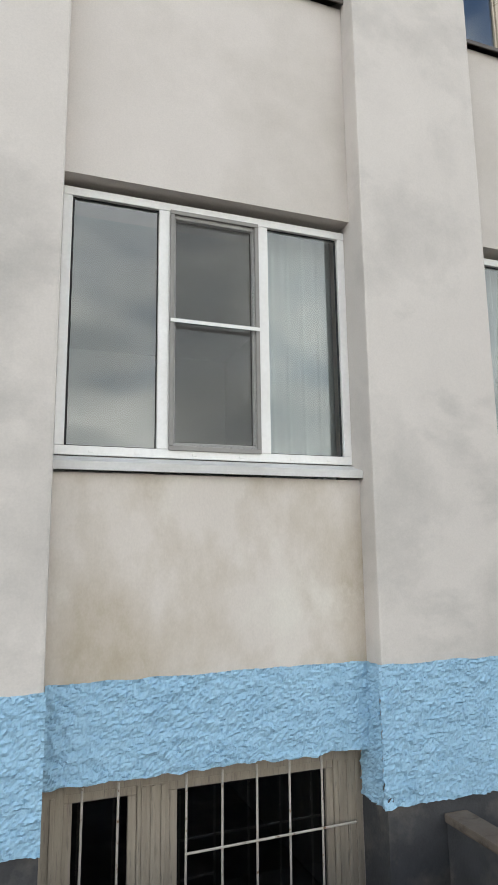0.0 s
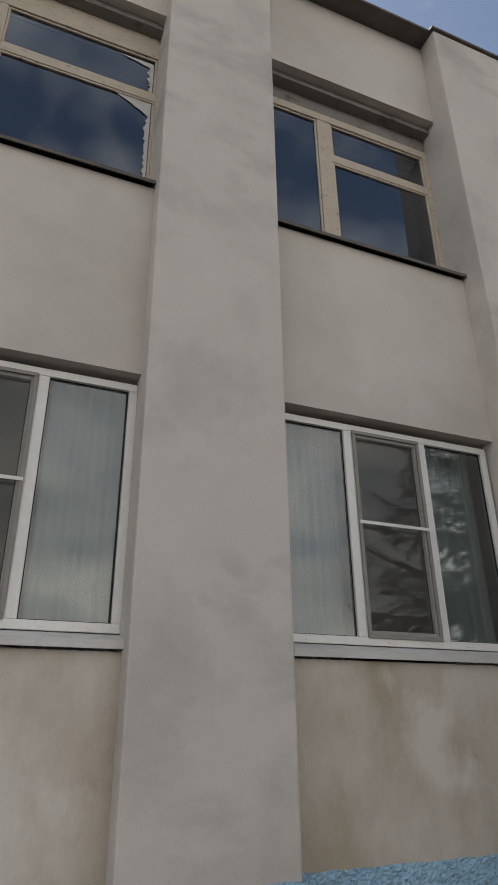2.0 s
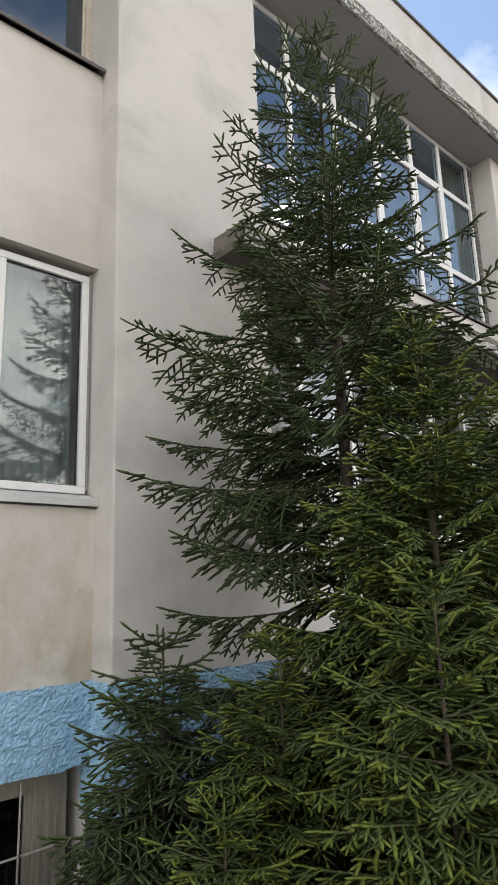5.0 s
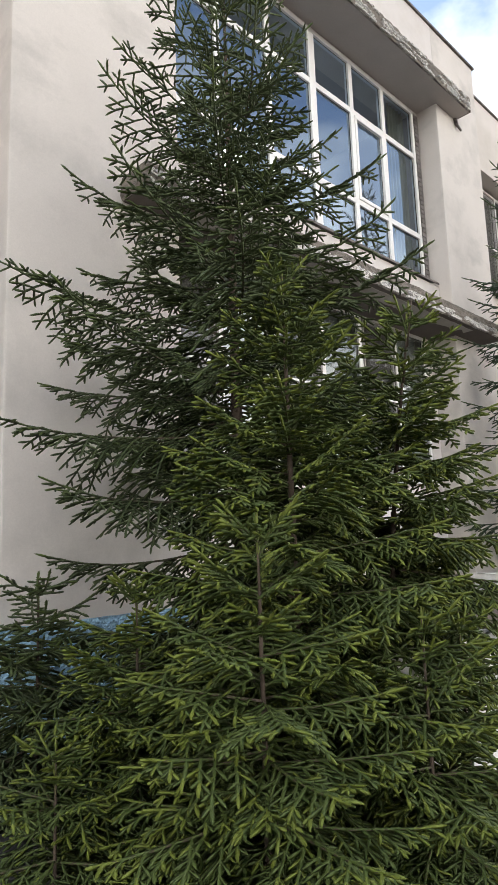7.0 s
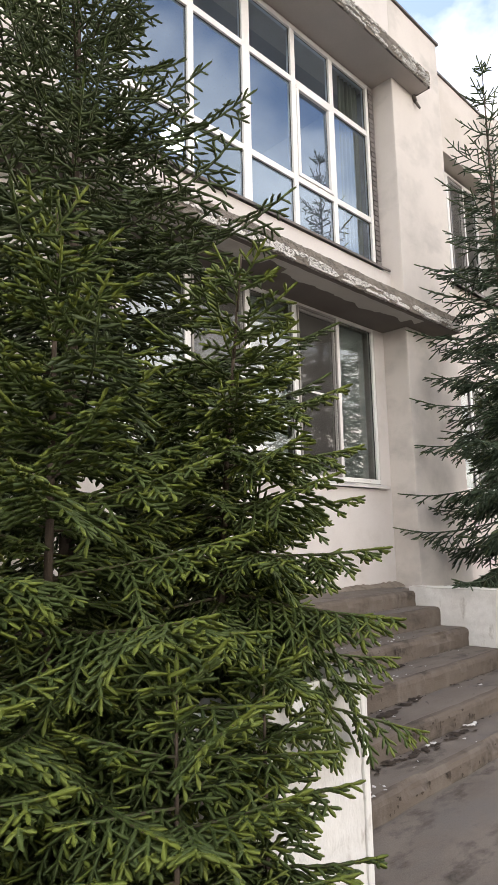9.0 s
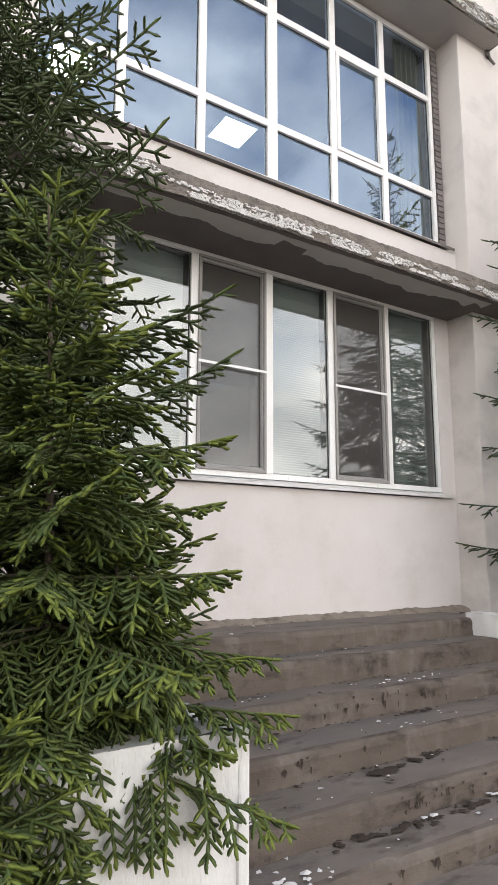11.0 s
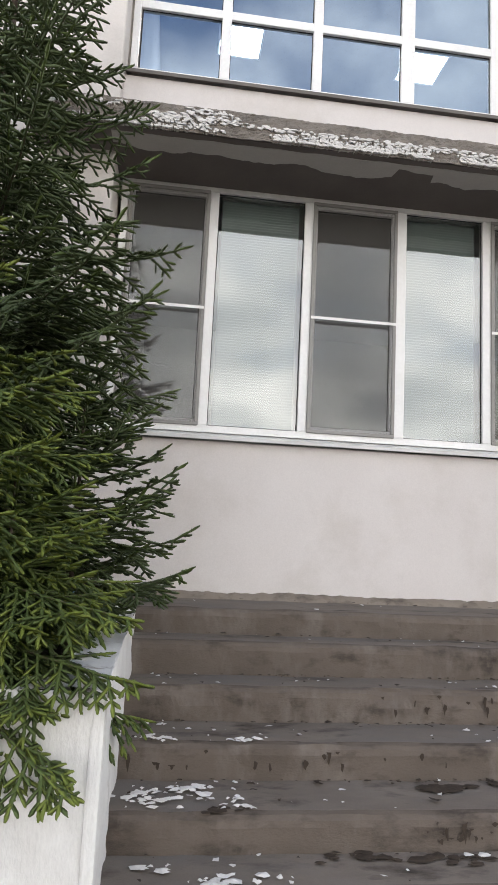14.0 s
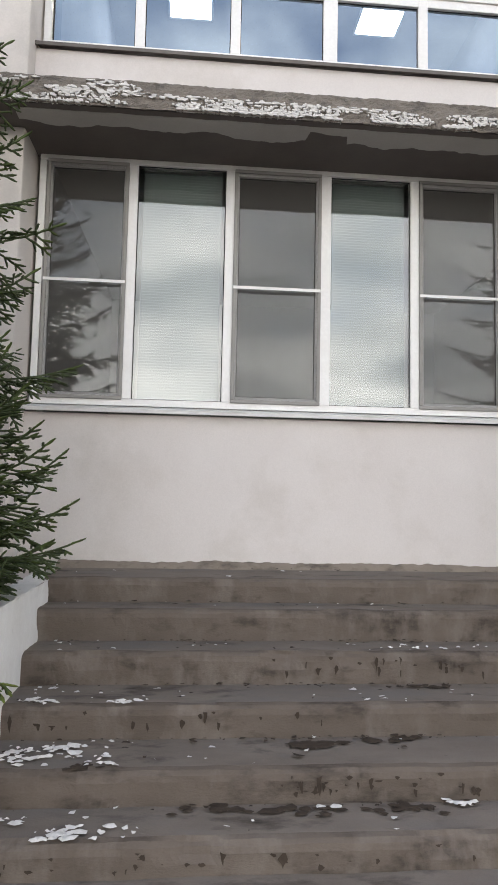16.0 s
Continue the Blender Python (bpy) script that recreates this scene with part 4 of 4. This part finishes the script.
setting("ground_planter", M_SOIL, "dark soil of the planter under the spruce", "soil", (11.3, 16, 1.2, 3.55, -0.1, 0.93))
side_wall("wall_planter_front", 11.05, 16.0, 1.0, 1.15, 0.99, "whitewashed planter wall")

# ---- basement windows and grilles ----
for i in range(2):
    o = PITCH * i
    win = empty(f"window_{9 + i}", "weathered wooden basement window with dirty dark panes", "window", kind="structure")
    bm = bmesh.new()
    box(bm, o - 0.10, o + 0.03, 3.95, 4.05, -0.6, 0.455, 0.006)
    box(bm, o + 1.70, o + 1.93, 3.95, 4.05, -0.6, 0.455, 0.006)
    box(bm, o + 0.03, o + 1.70, 3.951, 4.049, 0.395, 0.485, 0.006)
    box(bm, o + 0.03, o + 1.70, 3.951, 4.049, -0.6, -0.54, 0.006)
    part("window_frame", bm, M_OLDWOOD, win)
    block("mullion", M_OLDWOOD, win, o + 0.44, o + 0.63, 3.952, 4.048, -0.54, 0.395, 0.006)
    for x in (0.475, 0.53, 0.59, 1.74, 1.80, 1.86, -0.03):
        block("bead", M_OLDWOOD, win, o + x - 0.012, o + x + 0.012, 3.940, 3.9515, -0.54, 0.39, 0.003)
    for a, b in ((0.03, 0.44), (0.63, 1.70)):
        bm = bmesh.new()
        frame_bars(bm, o + a, o + b, 3.985, -0.54, 0.395, 0.05, 0.02)
        part("sash", bm, M_OLDWOOD, win)
        sheet_of_glass(win, M_GLASS_OLD, o + a + 0.04, o + b - 0.04, 3.992, -0.5, 0.33)
    gr = empty("window_grille", "chipped pale iron bars before a basement window", "window grille", "basement grilles")
    gr.location = (o, 3.91, -0.5)
    for x in (0.12, 0.32, 0.715, 0.935, 1.155, 1.37, 1.59):
        bm = bmesh.new()
        rod(bm, (x, 0, -0.02), (x + 0.006, 0, 0.94), 0.0075)
        part("bar", bm, M_BAR, gr)
    for x0, x1, z in ((0.71, 1.82, 0.515), (0.58, 0.94, 0.29), (0.04, 1.82, 0.06)):
        bm = bmesh.new()
        rod(bm, (x0, -0.012, z), (x1, -0.012, z + 0.015), 0.0075)
        part("crossbar", bm, M_BAR, gr)

# ---- curtains and blinds behind the panes ----
def curtain(x0, x1, y, z0, z1, label, folds=9, parent=None):
    ob = sheet("curtain", M_CURTAIN, (x0, y, z0), (x1 - x0, 0, 0), (0, 0, z1 - z0), folds * 8, 4, lambda s, t, p: 0.025 * math.sin(s * folds * 6.283), smooth=True)
    return tagged(ob, label, "curtain")


curtain(1.33, 1.95, 4.12, 2.2, 4.1, "pale hanging curtain behind the window glass", 5)
curtain(4.44, 5.02, 4.12, 2.2, 4.1, "pale hanging curtain behind the window glass", 4)
curtain(3.05, 3.62, 4.12, 2.2, 4.1, "pale hanging curtain behind the window glass", 7)

ob = curtain(11.14, 11.60, 4.05, 5.2, 8.1, "olive brown hanging curtain behind the tall glazing", 5)
ob.data.materials[0] = sheer("olive_curtain", (0.36, 0.30, 0.16), 1.0)


def venetian_blind(x0, x1, y, z0, z1):
    bl = empty("venetian_blind", "closed pale grey venetian blind behind the window glass", "blind", "blinds of the long window")
    bl.location = (x0, y, z0)
    bm = bmesh.new()
    box(bm, 0, x1 - x0, -0.006, 0.006, -0.0135, 0.0135)
    bmesh.ops.rotate(bm, verts=bm.verts, cent=(0, 0, 0), matrix=Matrix.Rotation(radians(24), 3, "X"))
    for v in bm.verts:
        v.co.y *= 0.2
    me = mesh_of(bm, "slat", M_BLIND)
    n = int((z1 - z0) / 0.024)
    for k in range(n):
        sl = new("slat", me)
        sl.parent = bl
        sl.location = (0, 0, 0.024 * k)
    block("head_rail", M_PVC, bl, 0, x1 - x0, -0.02, 0.02, 0.024 * n, 0.024 * n + 0.03)
    return bl


for x0, x1 in ((7.56, 8.24), (9.22, 9.87), (10.82, 11.46)):
    venetian_blind(x0, x1, 4.06, 2.33, 4.36)

# ---- ceiling lamps of the upper hall ----
def ceiling_lamp(x, y):
    la = empty("ceiling_lamp", "square white lit ceiling panel in the upper hall", "ceiling lamp", "ceiling lamps")
    la.location = (x, y, 8.185)
    bm = bmesh.new()
    frame_bars(bm, -0.31, 0.31, 0, -0.31, 0.31, 0.03, 0.02)
    bmesh.ops.rotate(bm, verts=bm.verts, cent=(0, 0, 0), matrix=Matrix.Rotation(radians(90), 3, "X"))
    part("lamp_frame", bm, M_PVC, la)
    block("diffuser", M_LAMP, la, -0.285, 0.285, -0.285, 0.285, -0.012, 0.004)


for x, y in ((7.83, 6.82), (10.45, 6.86)):
    ceiling_lamp(x, y)

# ---- flakes and dead leaves on the steps ----
rng = random.Random(5)


def litter(name, count, material, spread, size, label, seed, back=0.0):
    r = random.Random(seed)
    verts, faces = [], []
    for _ in range(count):
        k = min(5, int(r.triangular(0, 6, 4.6)))
        y0, z = NOSE[k]
        y1 = 3.8 if k == 0 else NOSE[k - 1][0]
        x = spread(r)
        y = r.uniform(y0 + 0.03, y1 - 0.02) if r.random() > back else y1 - abs(r.gauss(0, 0.025)) - 0.01
        n = r.randint(4, 6)
        a0, sz = r.uniform(0, 6.28), size * r.triangular(0.2, 2.1, 0.45)
        i0 = len(verts)
        for q in range(n):
            rr = sz * r.uniform(0.35, 1.3)
            verts.append((x + rr * math.cos(a0 + 6.283 * q / n), y + 0.8 * rr * math.sin(a0 + 6.283 * q / n), z + 0.008 + r.uniform(0, 0.007)))
        verts.append((x, y, z + 0.014))
        for q in range(n):
            faces.append((i0 + q, i0 + (q + 1) % n, i0 + n))
    me = bpy.data.meshes.new(name)
    me.from_pydata(verts, [], faces)
    me.materials.append(material)
    return tagged(new(name, me), label, "litter", kind="stuff")


litter("paint_flakes", 70, M_CHIP, lambda r: 7.16 + min(3.7, r.expovariate(1.6)), 0.015, "white paint flakes scattered on the steps", 2)
litter("paint_flakes", 45, M_CHIP, lambda r: r.uniform(7.15, 10.7), 0.014, "white paint flakes scattered on the steps", 3)
litter("dead_leaves", 60, M_LEAF, lambda r: r.uniform(7.15, 10.7), 0.018, "dark dead leaves scattered on the steps", 4)
litter("dead_leaves", 330, M_LEAF, lambda r: 7.2 + 3.5 * r.random() ** 0.7, 0.014, "dark leaf litter along the backs of the steps", 24, 1.0)


def heap(name, material, label, spots, seed, thick=0.010):
    """Flakes that lie together: spots of (step, x, y, spread along x, spread along y, count, size)."""
    r = random.Random(seed)
    verts, faces = [], []
    for k, xm, ym, sx, sy, count, size in spots:
        for _ in range(count):
            x, y, z = xm + r.gauss(0, sx), ym + r.gauss(0, sy), NOSE[k][1]
            if y < NOSE[k][0] + 0.02:
                y = NOSE[k][0] + 0.03 + r.random() * 0.05
            n, a0, sz = r.randint(5, 7), r.uniform(0, 6.28), size * r.triangular(0.4, 1.8, 0.7)
            i0 = len(verts)
            for q in range(n):
                rr = sz * r.uniform(0.6, 1.25)
                verts.append((x + 1.25 * rr * math.cos(a0 + 6.283 * q / n), y + 0.75 * rr * math.sin(a0 + 6.283 * q / n), z + 0.006 + r.uniform(0, thick)))
            verts.append((x, y, z + 0.008 + thick))
            faces += [(i0 + q, i0 + (q + 1) % n, i0 + n) for q in range(n)]
    me = bpy.data.meshes.new(name)
    me.from_pydata(verts, [], faces)
    me.materials.append(material)
    return tagged(new(name, me), label, "litter", kind="stuff")


heap("paint_flakes", M_CHIP, "heaped white paint flakes beside the side wall", [
    (4, 7.26, 1.98, 0.07, 0.05, 34, 0.020), (4, 7.44, 2.09, 0.06, 0.03, 16, 0.021), (4, 7.70, 1.93, 0.06, 0.04, 12, 0.019), (5, 7.54, 1.55, 0.09, 0.04, 26, 0.020),
    (5, 7.30, 1.70, 0.05, 0.02, 7, 0.022), (3, 7.72, 2.27, 0.06, 0.02, 9, 0.020), (3, 7.32, 2.26, 0.08, 0.03, 14, 0.018), (5, 8.76, 1.76, 0.03, 0.01, 3, 0.026),
    (5, 9.44, 1.77, 0.06, 0.015, 6, 0.030), (2, 9.6, 2.72, 0.25, 0.04, 14, 0.012)], 71)
# worn holes are not cut: their dark inside is laid on as flat patches
heap("dirt_patches", M_LEAF, "dark flat patches drawn for worn holes in the treads", [
    (4, 8.75, 2.09, 0.05, 0.015, 16, 0.040), (4, 9.10, 2.15, 0.04, 0.012, 7, 0.032), (4, 9.24, 2.17, 0.04, 0.012, 8, 0.030), (5, 8.62, 1.74, 0.10, 0.02, 16, 0.030),
    (5, 8.20, 1.76, 0.12, 0.015, 12, 0.028), (4, 7.62, 1.87, 0.06, 0.02, 8, 0.026), (5, 9.1, 1.74, 0.18, 0.02, 20, 0.028), (3, 9.45, 2.53, 0.18, 0.015, 12, 0.024)], 72, 0.004)


def streaks(name, count, where, seed, label):
    """Dark dirt that has run down the risers in clusters."""
    r = random.Random(seed)
    verts, faces = [], []
    for _ in range(count):
        k, xm, spread = r.choice(where)
        y, z = NOSE[k]
        low = NOSE[k + 1][1] if k < 5 else -0.05
        x, top = xm + r.gauss(0, spread), z - r.uniform(0.02, 0.11)
        w, h = r.uniform(0.005, 0.016), r.uniform(0.12, 0.75) ** 1.4 * (top - low)
        i0 = len(verts)
        for u, v in ((-0.7, 0), (-0.2, 0.04), (0.8, -0.03), (1.0, -0.4), (0.5, -0.8), (0.1, -1.0), (-0.5, -0.7), (-0.9, -0.3)):
            verts.append((x + w * u * r.uniform(0.3, 1.7), y - 0.0115 + 0.008 * n3(x, k, 5, 5), top + h * (v + r.uniform(-0.12, 0.12))))
        faces.append(tuple(range(i0, i0 + 8)))
    me = bpy.data.meshes.new(name)
    me.from_pydata(verts, [], faces)
    me.materials.append(M_LEAF)
    return tagged(new(name, me), label, "dirt", kind="stuff")


streaks("dirt_streaks", 95, [(4, 8.7, 0.20), (4, 9.2, 0.25), (3, 8.0, 0.4), (5, 7.7, 0.3), (5, 8.9, 0.5), (3, 7.5, 0.12), (2, 9.3, 0.5)], 61, "dark dirt run down the step faces")

# ---- torn white film on the old upper window ----
def torn_film(x0, x1, y, z0, z1, seed, label):
    """A rag of film with a ragged inner border, stuck along the right and upper edge of a pane."""
    r = random.Random(seed)
    verts, faces = [], []
    n = 46
    for i in range(n + 1):
        t = i / n
        z = z0 + (z1 - z0) * t
        w = 0.03 + 0.05 * abs(n3(seed, z, 1, 9)) + (0.28 * max(0, t - 0.82) / 0.18 if t > 0.82 else 0.0) + r.uniform(-0.012, 0.012)
        verts += [(x1 - w, y - 0.004 * r.random(), z), (x1, y, z)]
    for i in range(n):
        faces.append((2 * i, 2 * i + 1, 2 * i + 3, 2 * i + 2))
    me = bpy.data.meshes.new("torn_film")
    me.from_pydata(verts, [], faces)
    me.materials.append(M_FOIL)
    return tagged(new("torn_film", me), label, "window film")


torn_film(1.0, 1.86, 4.06, 6.22, 7.18, 4, "torn white film sticking to an old window pane")
torn_film(1.0, 1.86, 4.06, 7.33, 7.74, 5, "torn white film sticking to an old window pane")
